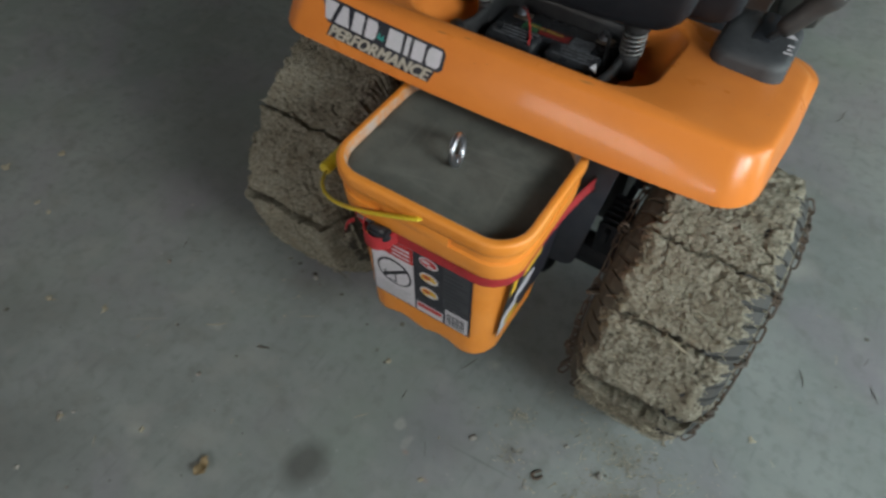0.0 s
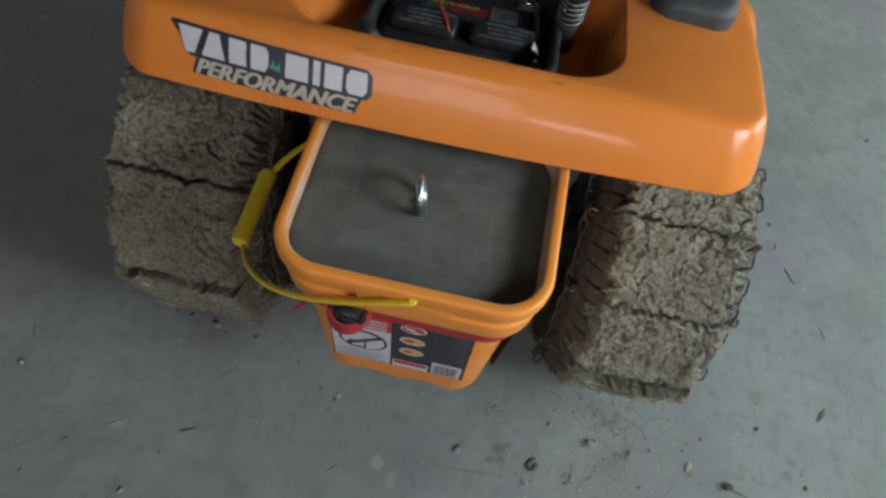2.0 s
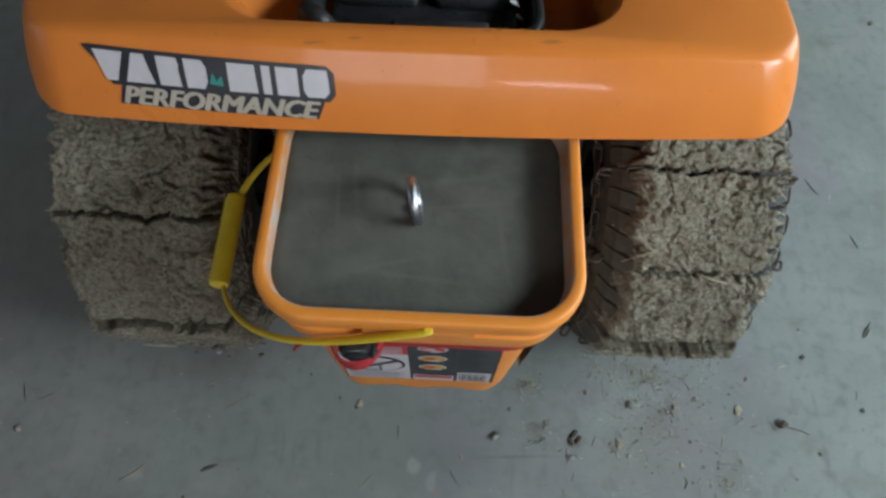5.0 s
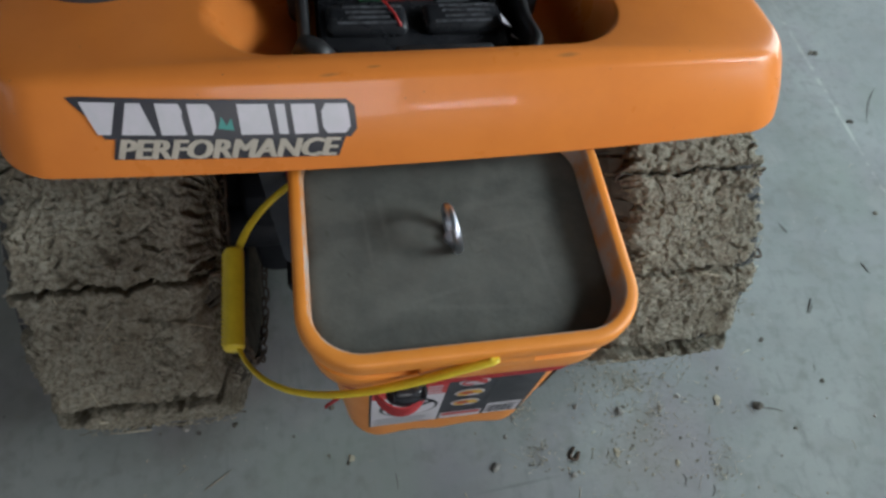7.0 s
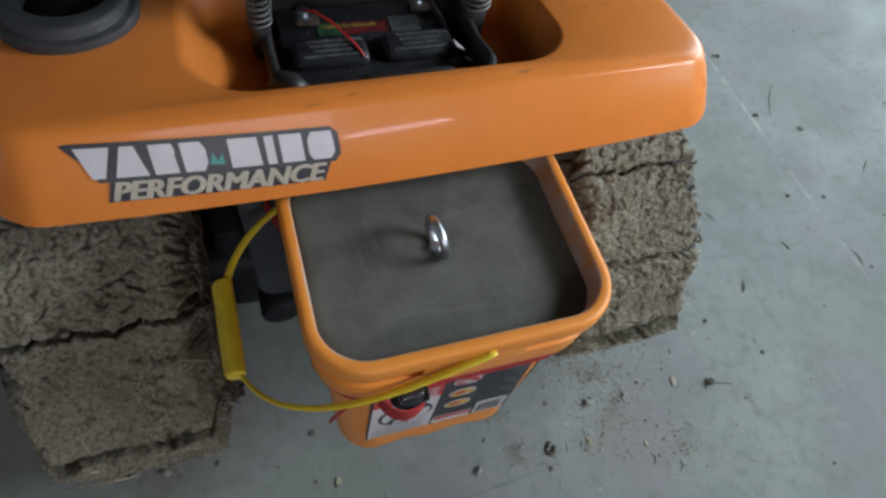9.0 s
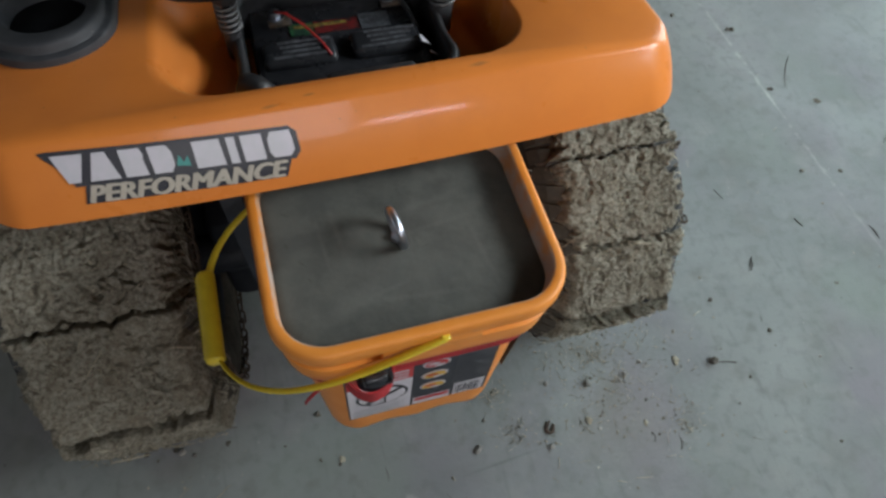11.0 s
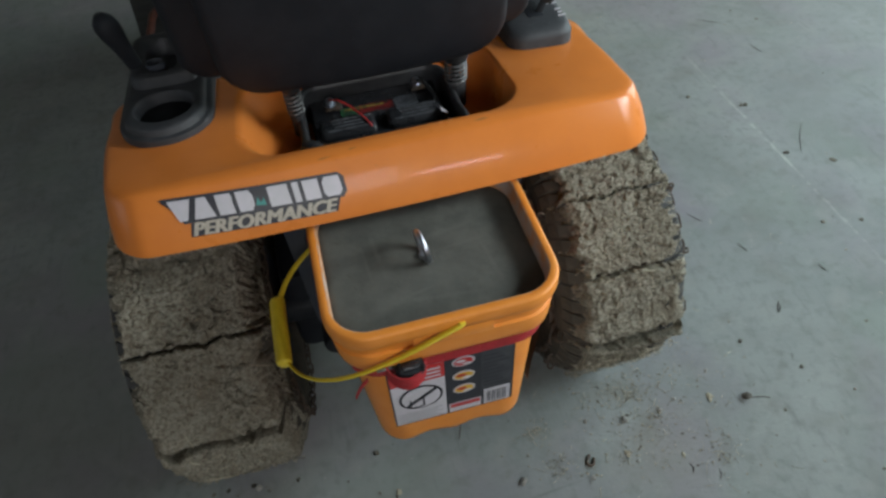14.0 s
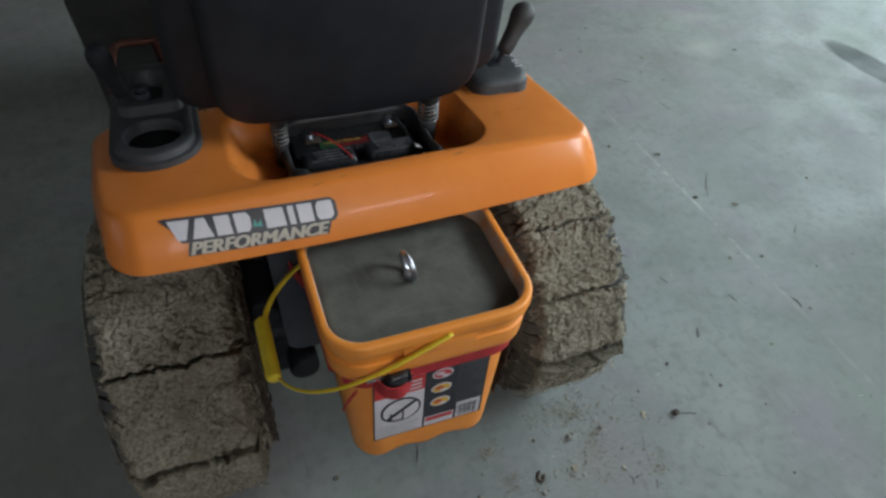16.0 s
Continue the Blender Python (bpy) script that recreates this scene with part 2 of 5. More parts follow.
M_MUD = material("dried_mud", (0.390, 0.360, 0.293), 0.97, color2=(0.195, 0.167, 0.126), scale=190, detail=9, blotch=(0.265, 0.230, 0.176), blotch_scale=24, bump=1.0, bump_scale=480, spec=0.06, distance=0.004, mix=(0.43, 0.62), blotch_mix=(0.50, 0.68))
M_STRAW = material("dry_straw", (0.46, 0.41, 0.31), 0.85, color2=(0.33, 0.285, 0.21), scale=30, per_island=(0.35, 1.35))
M_RUBBER = material("dusty_tyre_rubber", (0.046, 0.047, 0.051), 0.8, color2=(0.070, 0.070, 0.072), scale=30, blotch=(0.098, 0.095, 0.088), blotch_scale=9, bump=0.3, blotch_mix=(0.36, 0.66), spec=0.2)
M_DUSTY = material("mud_dusted_rubber", (0.085, 0.074, 0.060), 0.95, color2=(0.125, 0.108, 0.085), scale=40, blotch=(0.060, 0.054, 0.047), blotch_scale=14, bump=0.4, spec=0.15)
M_RUST = material("rusty_steel", (0.065, 0.050, 0.040), 0.75, 0.35, color2=(0.125, 0.085, 0.060), scale=120, bump=0.5, blotch=(0.12, 0.11, 0.10), blotch_scale=25)
M_CONC = material("cast_concrete", (0.091, 0.094, 0.083), 0.85, color2=(0.071, 0.073, 0.066), scale=34, blotch=(0.106, 0.108, 0.096), blotch_scale=11, bump=0.35, bump_scale=150)
M_LINING = material("cement_smeared_plastic", (0.48, 0.34, 0.26), 0.6, color2=(0.60, 0.25, 0.08), scale=40, blotch=(0.46, 0.40, 0.36), blotch_scale=25, bump=0.1)
M_ZINC = material("zinc_plated_steel", (0.55, 0.58, 0.64), 0.28, 1.0, color2=(0.42, 0.44, 0.49), scale=50, rough2=0.42, bump=0.03)
M_SPRING = material("dull_spring_steel", (0.20, 0.20, 0.205), 0.45, 0.7, color2=(0.12, 0.115, 0.11), scale=80, bump=0.2)
M_GREYP = material("dark_grey_plastic", (0.033, 0.035, 0.040), 0.55, color2=(0.046, 0.048, 0.053), scale=60, rough2=0.62, bump=0.15, bump_scale=400)
M_BLACKP = material("black_plastic", (0.016, 0.016, 0.018), 0.42, color2=(0.03, 0.03, 0.032), scale=40, rough2=0.55, bump=0.1, bump_scale=250)
M_GLOSSP = material("shiny_black_plastic", (0.020, 0.021, 0.025), 0.18, color2=(0.03, 0.031, 0.035), scale=70, rough2=0.34, bump=0.2, bump_scale=160)
M_GRIP = material("brown_black_rubber", (0.036, 0.033, 0.033), 0.6, color2=(0.048, 0.043, 0.042), scale=60, bump=0.15, bump_scale=300)
M_VINYL = material("black_vinyl", (0.0115, 0.0132, 0.0175), 0.55, color2=(0.016, 0.018, 0.023), scale=30, rough2=0.66, bump=0.25, bump_scale=500, spec=0.3)
M_FRAME = material("painted_steel", (0.030, 0.036, 0.050), 0.55, color2=(0.042, 0.047, 0.06), scale=25, blotch=(0.050, 0.050, 0.052), blotch_scale=7, bump=0.1, rough2=0.7)
M_RAIL = material("dull_red_paint", (0.14, 0.040, 0.025), 0.6, color2=(0.09, 0.03, 0.021), scale=60, bump=0.1)
M_RED = material("red_webbing", (0.42, 0.022, 0.028), 0.75, color2=(0.33, 0.02, 0.025), scale=90, bump=0.5, bump_scale=600)
M_REDWIRE = material("red_wire", (0.5, 0.03, 0.03), 0.4)
M_WHITE = material("white_print", (0.60, 0.56, 0.61), 0.4, color2=(0.55, 0.53, 0.56), scale=50)
M_DARK = material("dark_print", (0.018, 0.018, 0.028), 0.4, color2=(0.028, 0.028, 0.036), scale=40)
M_TAN = material("silver_print", (0.52, 0.46, 0.38), 0.4, color2=(0.45, 0.40, 0.33), scale=60)
M_PRINTRED = material("red_print", (0.55, 0.03, 0.03), 0.4, color2=(0.48, 0.03, 0.03), scale=40)
M_PRINTYEL = material("yellow_print", (0.75, 0.45, 0.04), 0.4, color2=(0.68, 0.40, 0.04), scale=40)
M_STICKRED = material("worn_red_print", (0.20, 0.02, 0.02), 0.35, color2=(0.05, 0.02, 0.02), scale=150)
M_STICKGREEN = material("worn_green_print", (0.03, 0.12, 0.05), 0.35, color2=(0.02, 0.04, 0.03), scale=150)
M_STICKYEL = material("worn_yellow_print", (0.30, 0.22, 0.05), 0.35, color2=(0.10, 0.07, 0.03), scale=150)
M_PRINTGREY = material("grey_print", (0.055, 0.055, 0.064), 0.4, color2=(0.04, 0.04, 0.048), scale=40)
M_PRINTPALE = material("worn_grey_print", (0.13, 0.135, 0.15), 0.35, color2=(0.05, 0.05, 0.055), scale=190)
M_PRINTFAINT = material("faint_grey_print", (0.44, 0.43, 0.45), 0.4, color2=(0.38, 0.37, 0.39), scale=60)
M_TEAL = material("teal_print", (0.03, 0.25, 0.22), 0.4)
M_GRIT = material("crumbled_mud", (0.165, 0.150, 0.120), 0.95, color2=(0.105, 0.095, 0.077), scale=90, bump=0.6, per_object=0.3)
M_CHAFF = material("mixed_grit", (0.30, 0.265, 0.205), 0.95, color2=(0.20, 0.165, 0.12), scale=90, per_island=(0.55, 1.9))
M_STONE = material("grey_pebble", (0.33, 0.31, 0.28), 0.8, color2=(0.24, 0.22, 0.2), scale=90, bump=0.4, per_object=0.3)
M_WITHERED = material("withered_grass", (0.15, 0.12, 0.085), 0.9, color2=(0.10, 0.08, 0.055), scale=40, per_island=(0.4, 1.3))
M_LEAF = material("dead_leaf", (0.36, 0.27, 0.15), 0.8, color2=(0.24, 0.165, 0.085), scale=60, bump=0.4)
M_BARK = material("dark_bark", (0.065, 0.058, 0.048), 0.9, color2=(0.11, 0.095, 0.078), scale=80, bump=0.5)
speckle(M_ORANGE, 75, 0.075, (0.16, 0.10, 0.06), 0.7)
for x, y, rx, ry in ((0.106, 0.127, 0.016, 0.003), (-0.096, 0.115, 0.010, 0.002), (0.05, 0.136, 0.008, 0.002), (-0.06, 0.121, 0.006, 0.0015), (0.24, 0.30, 0.005, 0.004)):
    stain(M_ORANGE, x, y, rx, ry, 5, (0.20, 0.10, 0.05), 0.55, 0.9, 0.7)
# dark specks put the shade of small pits into the mud's colour
speckle(M_MUD, 210, 0.22, (0.090, 0.075, 0.057), 0.5)
speckle(M_MUD, 150, 0.13, (0.46, 0.42, 0.34), 0.8)
speckle(M_PAIL, 60, 0.07, (0.30, 0.24, 0.18), 0.5)
speckle(M_CONC, 130, 0.10, (0.05, 0.05, 0.042), 0.7)
speckle(M_WHITE, 160, 0.12, (0.25, 0.22, 0.18), 0.5)
speckle(M_GREYP, 90, 0.09, (0.20, 0.18, 0.15), 0.6)
speckle(M_VINYL, 60, 0.07, (0.10, 0.10, 0.10), 0.5)


# ---- mesh helpers ----
def mesh_ob(name, verts, faces, mat, parent=None, label="", smooth=True, sharp=None):
    me = bpy.data.meshes.new(name)
    me.from_pydata([tuple(v) for v in verts], [], faces)
    me.validate()
    bm = bmesh.new()
    bm.from_mesh(me)
    bmesh.ops.recalc_face_normals(bm, faces=bm.faces)
    if sharp:
        for e in bm.edges:
            e.smooth = not (len(e.link_faces) == 2 and e.calc_face_angle() > radians(sharp))
    bm.to_mesh(me)
    bm.free()
    for p in me.polygons:
        p.use_smooth = smooth
    me.materials.append(mat)
    ob = new(name, me)
    if parent:
        ob.parent = parent
    if label:
        ob["label"] = label
    return ob


def part(name, bm, mat, parent, label="", smooth=True, sharp=35):
    me = bpy.data.meshes.new(name)
    bmesh.ops.recalc_face_normals(bm, faces=bm.faces)
    if smooth:
        for e in bm.edges:
            e.smooth = not (len(e.link_faces) == 2 and e.calc_face_angle() > radians(sharp))
    bm.to_mesh(me)
    bm.free()
    for p in me.polygons:
        p.use_smooth = smooth
    me.materials.append(mat)
    ob = new(name, me)
    ob.parent = parent
    if label:
        ob["label"] = label
    return ob


def rr(x0, x1, y0, y1, r, z, arc=8, side=10, bow=0.0):
    """A rounded rectangle as a loop of points, counter-clockwise; bow pushes the low-y side outwards at its middle."""
    pts = []
    corners = [(x1 - r, y0 + r, -90), (x1 - r, y1 - r, 0), (x0 + r, y1 - r, 90), (x0 + r, y0 + r, 180)]
    for k, (cx, cy, a0) in enumerate(corners):
        for i in range(arc + 1):
            a = radians(a0 + 90 * i / arc)
            pts.append([cx + r * math.cos(a), cy + r * math.sin(a), z])
        nx, ny, na = corners[(k + 1) % 4]
        a = radians(na)
        end = (nx + r * math.cos(a), ny + r * math.sin(a))
        for i in range(1, side):
            f = i / side
            pts.append([pts[k * (arc + side) + arc][0] * (1 - f) + end[0] * f, pts[k * (arc + side) + arc][1] * (1 - f) + end[1] * f, z])
    if bow:
        mid, half = (x0 + x1) / 2, (x1 - x0) / 2
        for p in pts:
            w = max(0.0, 1 - (p[1] - y0) / (y1 - y0))
            p[1] -= bow * w * (1 - ((p[0] - mid) / half) ** 2)
    return pts


def loft(loops, close_first=False, close_last=True):
    verts, faces, n = [], [], len(loops[0])
    for l in loops:
        verts += [tuple(p) for p in l]
    for k in range(len(loops) - 1):
        for i in range(n):
            j = (i + 1) % n
            faces.append((k * n + i, k * n + j, (k + 1) * n + j, (k + 1) * n + i))
    if close_first:
        faces.append(tuple(range(n))[::-1])
    if close_last:
        faces.append(tuple((len(loops) - 1) * n + i for i in range(n)))
    return verts, faces


def tube(points, radius, sides=8, flat=1.0, closed=False):
    """Vertices and faces of a tube along points; radius may be a list."""
    pts = [Vector(p) for p in points]
    verts, faces, n = [], [], len(pts)
    up = Vector((0.13, 0.21, 0.97))
    for i, p in enumerate(pts):
        a, b = pts[(i - 1) % n if closed else max(i - 1, 0)], pts[(i + 1) % n if closed else min(i + 1, n - 1)]
        d = (b - a).normalized()
        s = d.cross(up).normalized()
        u = s.cross(d)
        r = radius[i] if isinstance(radius, (list, tuple)) else radius
        for k in range(sides):
            w = 2 * math.pi * k / sides
            verts.append(p + s * (r * math.cos(w)) + u * (r * flat * math.sin(w)))
    for i in range(n if closed else n - 1):
        for k in range(sides):
            q, j = (k + 1) % sides, (i + 1) % n
            faces.append((i * sides + k, i * sides + q, j * sides + q, j * sides + k))
    if not closed:
        faces.append(tuple(range(sides))[::-1])
        faces.append(tuple((n - 1) * sides + k for k in range(sides)))
    return verts, faces


def box_bm(size, at=(0, 0, 0), bevel=0.004, segs=2, turn=None, bm=None):
    b = bmesh.new()
    bmesh.ops.create_cube(b, size=1, matrix=Matrix.Diagonal((*size, 1)))
    if bevel:
        bmesh.ops.bevel(b, geom=b.edges[:], offset=bevel, segments=segs, profile=0.5, affect="EDGES")
    bmesh.ops.transform(b, matrix=Matrix.Translation(at) @ (turn.to_4x4() if turn else Matrix()), verts=b.verts)
    if bm is None:
        return b
    me = bpy.data.meshes.new("tmp")
    b.to_mesh(me)
    b.free()
    bm.from_mesh(me)
    bpy.data.meshes.remove(me)
    return bm


def cyl_bm(r, depth, at, axis="Z", segs=24, r2=None, bevel=0.0):
    b = bmesh.new()
    bmesh.ops.create_cone(b, cap_ends=True, segments=segs, radius1=r, radius2=r if r2 is None else r2, depth=depth)
    if bevel:
        bmesh.ops.bevel(b, geom=[e for e in b.edges if e.calc_face_angle(0) > 0.9], offset=bevel, segments=2, profile=0.5, affect="EDGES")
    turn = {"Z": Matrix(), "X": Matrix.Rotation(math.pi / 2, 4, "Y"), "Y": Matrix.Rotation(math.pi / 2, 4, "X")}[axis]
    bmesh.ops.transform(b, matrix=Matrix.Translation(at) @ turn, verts=b.verts)
    return b


def smoothstep(a, b, x):
    f = min(1.0, max(0.0, (x - a) / (b - a)))
    return f * f * (3 - 2 * f)


def empty(name, label, category, group="", at=(0, 0, 0)):
    ob = new(name)
    ob.location = at
    return tagged(ob, label, category, group)


# ---- the shed ----
def shed():
    floor = part("floor", box_bm((9.2, 11, 0.2), (-0.45, 0.5, -0.1), 0), M_FLOOR, None, smooth=False)
    tagged(floor, "smooth grey concrete slab floor with stains and crumbs of mud", "floor", kind="structure")
    ground = part("ground", box_bm((400, 400, 0.2), (0, 0, -0.36), 0), M_GROUND, None, smooth=False)
    tagged(ground, "bare earth and grass outside the shed", "ground", kind="structure")
    # walls and ceiling are never in view; they are assumed, to enclose the light
    H = 3.5
    tagged(part("wall_north", box_bm((8.75, 0.15, H), (-0.45, 5.88, H / 2), 0), M_WALL, None, smooth=False), "plain grey boarded shed wall", "wall", kind="structure")
    # this opening is assumed, only to hold the west fill lamp
    bm = box_bm((0.15, 3.4, H), (-4.9, -3.3, H / 2), 0)
    box_bm((0.15, 5.0, H), (-4.9, 3.5, H / 2), 0, bm=bm)
    box_bm((0.15, 2.6, 1.05), (-4.9, -0.3, 0.525), 0, bm=bm)
    box_bm((0.15, 2.6, H - 2.35), (-4.9, -0.3, (H + 2.35) / 2), 0, bm=bm)
    tagged(part("wall_west", bm, M_WALL, None, smooth=False), "plain grey boarded wall, unseen, with an opening for the fill lamp", "wall", kind="structure")
    bm = box_bm((3.675, 0.15, H), (-2.9875, -3.8, H / 2), 0)
    box_bm((1.65, 0.15, 1.98), (-0.325, -3.8, 0.99), 0, bm=bm)
    box_bm((1.65, 0.15, H - 2.84), (-0.325, -3.8, (H + 2.84) / 2), 0, bm=bm)
    box_bm((0.05, 0.15, H), (0.525, -3.8, H / 2), 0, bm=bm)
    box_bm((0.95, 0.15, 2.0), (1.025, -3.8, 1.0), 0, bm=bm)
    box_bm((0.95, 0.15, H - 2.4), (1.025, -3.8, (H + 2.4) / 2), 0, bm=bm)
    box_bm((1.525, 0.15, H), (2.2625, -3.8, H / 2), 0, bm=bm)
    tagged(part("wall_south", bm, M_WALL, None, smooth=False), "plain grey boarded shed wall with a window and a strip window", "wall", kind="structure")
    # doorway in the far part of the wall
    bm = box_bm((0.15, 2.80, H), (4.0, 4.40, H / 2), 0)
    box_bm((0.15, 2.60, H - 2.5), (4.0, 1.70, (H + 2.5) / 2), 0, bm=bm)
    tagged(part("wall_east", bm, M_WALL, None, smooth=False), "plain grey boarded shed wall with an open doorway", "wall", kind="structure")
    # unseen wall step, added so that the side light can stand closer
    bm = box_bm((0.12, 2.55, H), (1.93, -2.45, H / 2), 0)
    box_bm((0.12, 1.2, 1.30), (1.93, -0.575, 0.65), 0, bm=bm)
    box_bm((0.12, 1.2, H - 1.90), (1.93, -0.575, (H + 1.90) / 2), 0, bm=bm)
    box_bm((0.12, 0.25, H), (1.93, 0.15, H / 2), 0, bm=bm)
    box_bm((2.08, 0.12, H), (2.91, 0.336, H / 2), 0, bm=bm)
    tagged(part("wall_side", bm, M_WALL, None, smooth=False), "unseen grey boarded wall step with an opening for the side lamp", "wall", kind="structure")
    tagged(part("ceiling", box_bm((9.2, 11, 0.15), (-0.45, 0.5, H + 0.08), 0), M_CEILING, None, smooth=False), "unseen boarded ceiling, dark to limit light from above", "ceiling", kind="structure")


shed()


# ---- the tractor ----
tractor = empty("lawn_tractor", "orange lawn tractor with muddy chained rear wheels and a black seat", "lawn tractor")
AXLE_Y, AXLE_Z = 0.237, 0.238


from mathutils.bvhtree import BVHTree


def fender():
    def crown(p, amount=1.0):
        # the deck narrows towards its rear corners, and falls to its ends and its front
        x, y, z = p
        rear = 1 - smoothstep(0.09, 0.28, y)
        wide = min(1.0, max(0.0, (abs(x) - 0.20) / 0.16))
        x += (0.019 if x < 0 else -0.009) * wide * rear
        return (x, y + 0.010 * x, z - amount * ((0.013 if x > 0 else 0.005) * (x / 0.35) ** 2 + 0.17 * max(0.0, y - 0.13)))

    loops = []
    X0, X1, Y0, Y1, BOW = -0.388, 0.352, 0.083, 0.425, 0.012
    for d, z, f in ((0.026, 0.628, 0.5), (0.008, 0.599, 0.0), (0.004, 0.5945, 0.0), (0.0015, 0.594, 0.0)):
        loops.append([crown(p, f) for p in rr(X0 + d, X1 - d, Y0 + d, Y1 - d, 0.050, z, 12, 18, BOW)])
    # the skirt leans in, its upper half more than its lower
    for k in range(0, 11):
        f = k / 10
        d = 0.026 * f + 0.013 * f * f
        loops.append([crown(p, f) for p in rr(X0 + d * 0.30, X1 - d * 0.30, Y0 + d, Y1 - d * 0.4, 0.050 - 0.006 * f, 0.596 + 0.0615 * f, 12, 18, BOW)])
    # a tight crease, then the flat deck
    for d, z in ((0.0402, 0.6592), (0.0418, 0.6605), (0.0442, 0.6616), (0.0472, 0.6622), (0.0510, 0.6626), (0.057, 0.6630)):
        e = 0.0117 + (d - 0.039)
        loops.append([crown(p) for p in rr(X0 + e, X1 - e, Y0 + d, Y1 - 0.0156 - (d - 0.039), 0.046, z, 12, 18, BOW)])
    # the opening for the battery, and its walls
    for d, z in ((0.0, 0.6630), (0.003, 0.6618), (0.006, 0.657), (0.012, 0.63), (0.022, 0.595), (0.034, 0.580), (0.06, 0.574)):
        ring = rr(-0.203 + d * 2.0, 0.179 - d, 0.142 + d * 0.5, 0.378 - d, 0.062, z, 12, 18, 0.004)
        # the shallow end of the well
        loops.append([crown((x, y, max(zz, 0.578 + 0.034 * smoothstep(-0.10, -0.13, x)))) for x, y, zz in ring])
    v, f = loft(loops)
    return mesh_ob("fender", v, f, M_ORANGE, tractor, "glossy orange fender deck with a lettered decal", sharp=60), BVHTree.FromPolygons(v, f)


fender_ob, FENDER_TREE = fender()


def skirt_y(x, z):
    """Depth of the fender's rear face at a place across and up."""
    hit = FENDER_TREE.ray_cast(Vector((x, -0.5, z)), Vector((0, 1, 0)))[0]
    return hit.y if hit else 0.1


def plate(name, outline, lift, mat, parent, cuts=1):
    """A thin printed shape that lies on the fender's rear face; outline as (x, z)."""
    bm = bmesh.new()
    bm.faces.new([bm.verts.new((x, 0, z)) for x, z in outline])
    bmesh.ops.triangulate(bm, faces=bm.faces)
    bmesh.ops.subdivide_edges(bm, edges=bm.edges, cuts=3, use_grid_fill=True)
    for v in bm.verts:
        v.co.y = skirt_y(v.co.x, v.co.z) - lift
    return part(name, bm, mat, parent, smooth=True)


def text_mesh(body, height, shear=0.0):
    cu = bpy.data.curves.new("text", "FONT")
    cu.body, cu.size, cu.shear = body, 1.0, shear
    cu.resolution_u = 3
    ob = bpy.data.objects.new("text", cu)
    scene.collection.objects.link(ob)
    me = bpy.data.meshes.new_from_object(ob.evaluated_get(bpy.context.evaluated_depsgraph_get()))
    bpy.data.objects.remove(ob)
    return me


def decal():
    def P(u, v):
        # u along the decal 0..1, v down 0..1; slight fall to the tractor's centre line
        return (-0.297 + 0.220 * u, 0.6520 - 0.004 * u - 0.0405 * v)
    upper = [(0, 0.02), (0.03, 0.0), (0.475, 0.0), (0.520, 0.09), (0.556, 0.09), (0.560, 0.0), (0.965, 0.0), (0.995, 0.12), (1.0, 0.50), (0.975, 0.64), (0.105, 0.64), (0.072, 0.34)]
    lower = [(0.140, 0.64), (0.955, 0.64), (0.925, 1.0), (0.120, 1.0)]
    base = plate("decal", [P(*p) for p in upper], 0.0010, M_DARK, fender_ob)
    plate("decal_strip", [P(*p) for p in lower], 0.0010, M_DARK, fender_ob)
    base["label"] = "dark-edged lettered decal with pale block shapes"
    # the brand's own lettering, as plain blocks
    blocks = (((0.044, 0.06), (0.164, 0.06), (0.136, 0.32), (0.130, 0.555), (0.086, 0.555), (0.082, 0.34)), ((0.198, 0.06), (0.246, 0.06), (0.282, 0.555), (0.166, 0.555)),
              ((0.294, 0.06), (0.374, 0.06), (0.384, 0.18), (0.374, 0.34), (0.388, 0.555), (0.302, 0.555)), ((0.402, 0.06), (0.474, 0.06), (0.492, 0.18), (0.494, 0.42), (0.478, 0.555), (0.410, 0.555)),
              ((0.574, 0.06), (0.682, 0.06), (0.652, 0.31), (0.692, 0.555), (0.578, 0.555)), ((0.708, 0.06), (0.742, 0.06), (0.748, 0.555), (0.714, 0.555)),
              ((0.764, 0.06), (0.850, 0.06), (0.856, 0.555), (0.770, 0.555)), ((0.888, 0.06), (0.966, 0.06), (0.972, 0.20), (0.976, 0.44), (0.958, 0.555), (0.890, 0.555), (0.874, 0.44), (0.872, 0.18)))
    for outline in blocks:
        plate("block", [P(*p) for p in outline], 0.0018, M_WHITE, fender_ob)
    plate("leaf_mark", [P(0.50, 0.45), P(0.515, 0.25), P(0.53, 0.4), P(0.55, 0.28), P(0.555, 0.48)], 0.0018, M_TEAL, fender_ob)
    me = text_mesh("PERFORMANCE", 1.0, 0.32)
    xs = [v.co.x for v in me.vertices]
    ys = [v.co.y for v in me.vertices]
    wide, high = max(xs) - min(xs), max(ys) - min(ys)
    bm = bmesh.new()
    for k, (dx, dy) in enumerate(((0, 0), (0.03, 0.0), (0.06, 0.0), (0.09, 0), (0.11, 0.0), (0.02, 0.04), (0.06, 0.04), (0.10, 0.04))):
        # the strokes thickened by shifted layers
        start = len(bm.verts)
        bm.from_mesh(me)
        bm.verts.ensure_lookup_table()
        for v in bm.verts[start:]:
            u = 0.134 + 0.792 * (v.co.x + dx - min(xs)) / wide
            w = 0.975 - 0.34 * (v.co.y + dy - min(ys)) / high
            x, z = P(u, w)
            v.co = (x, skirt_y(x, z) - 0.0016 - 0.00015 * k, z)
    part("lettering", bm, M_TAN, fender_ob, "silver lettering reading PERFORMANCE", smooth=False)


decal()


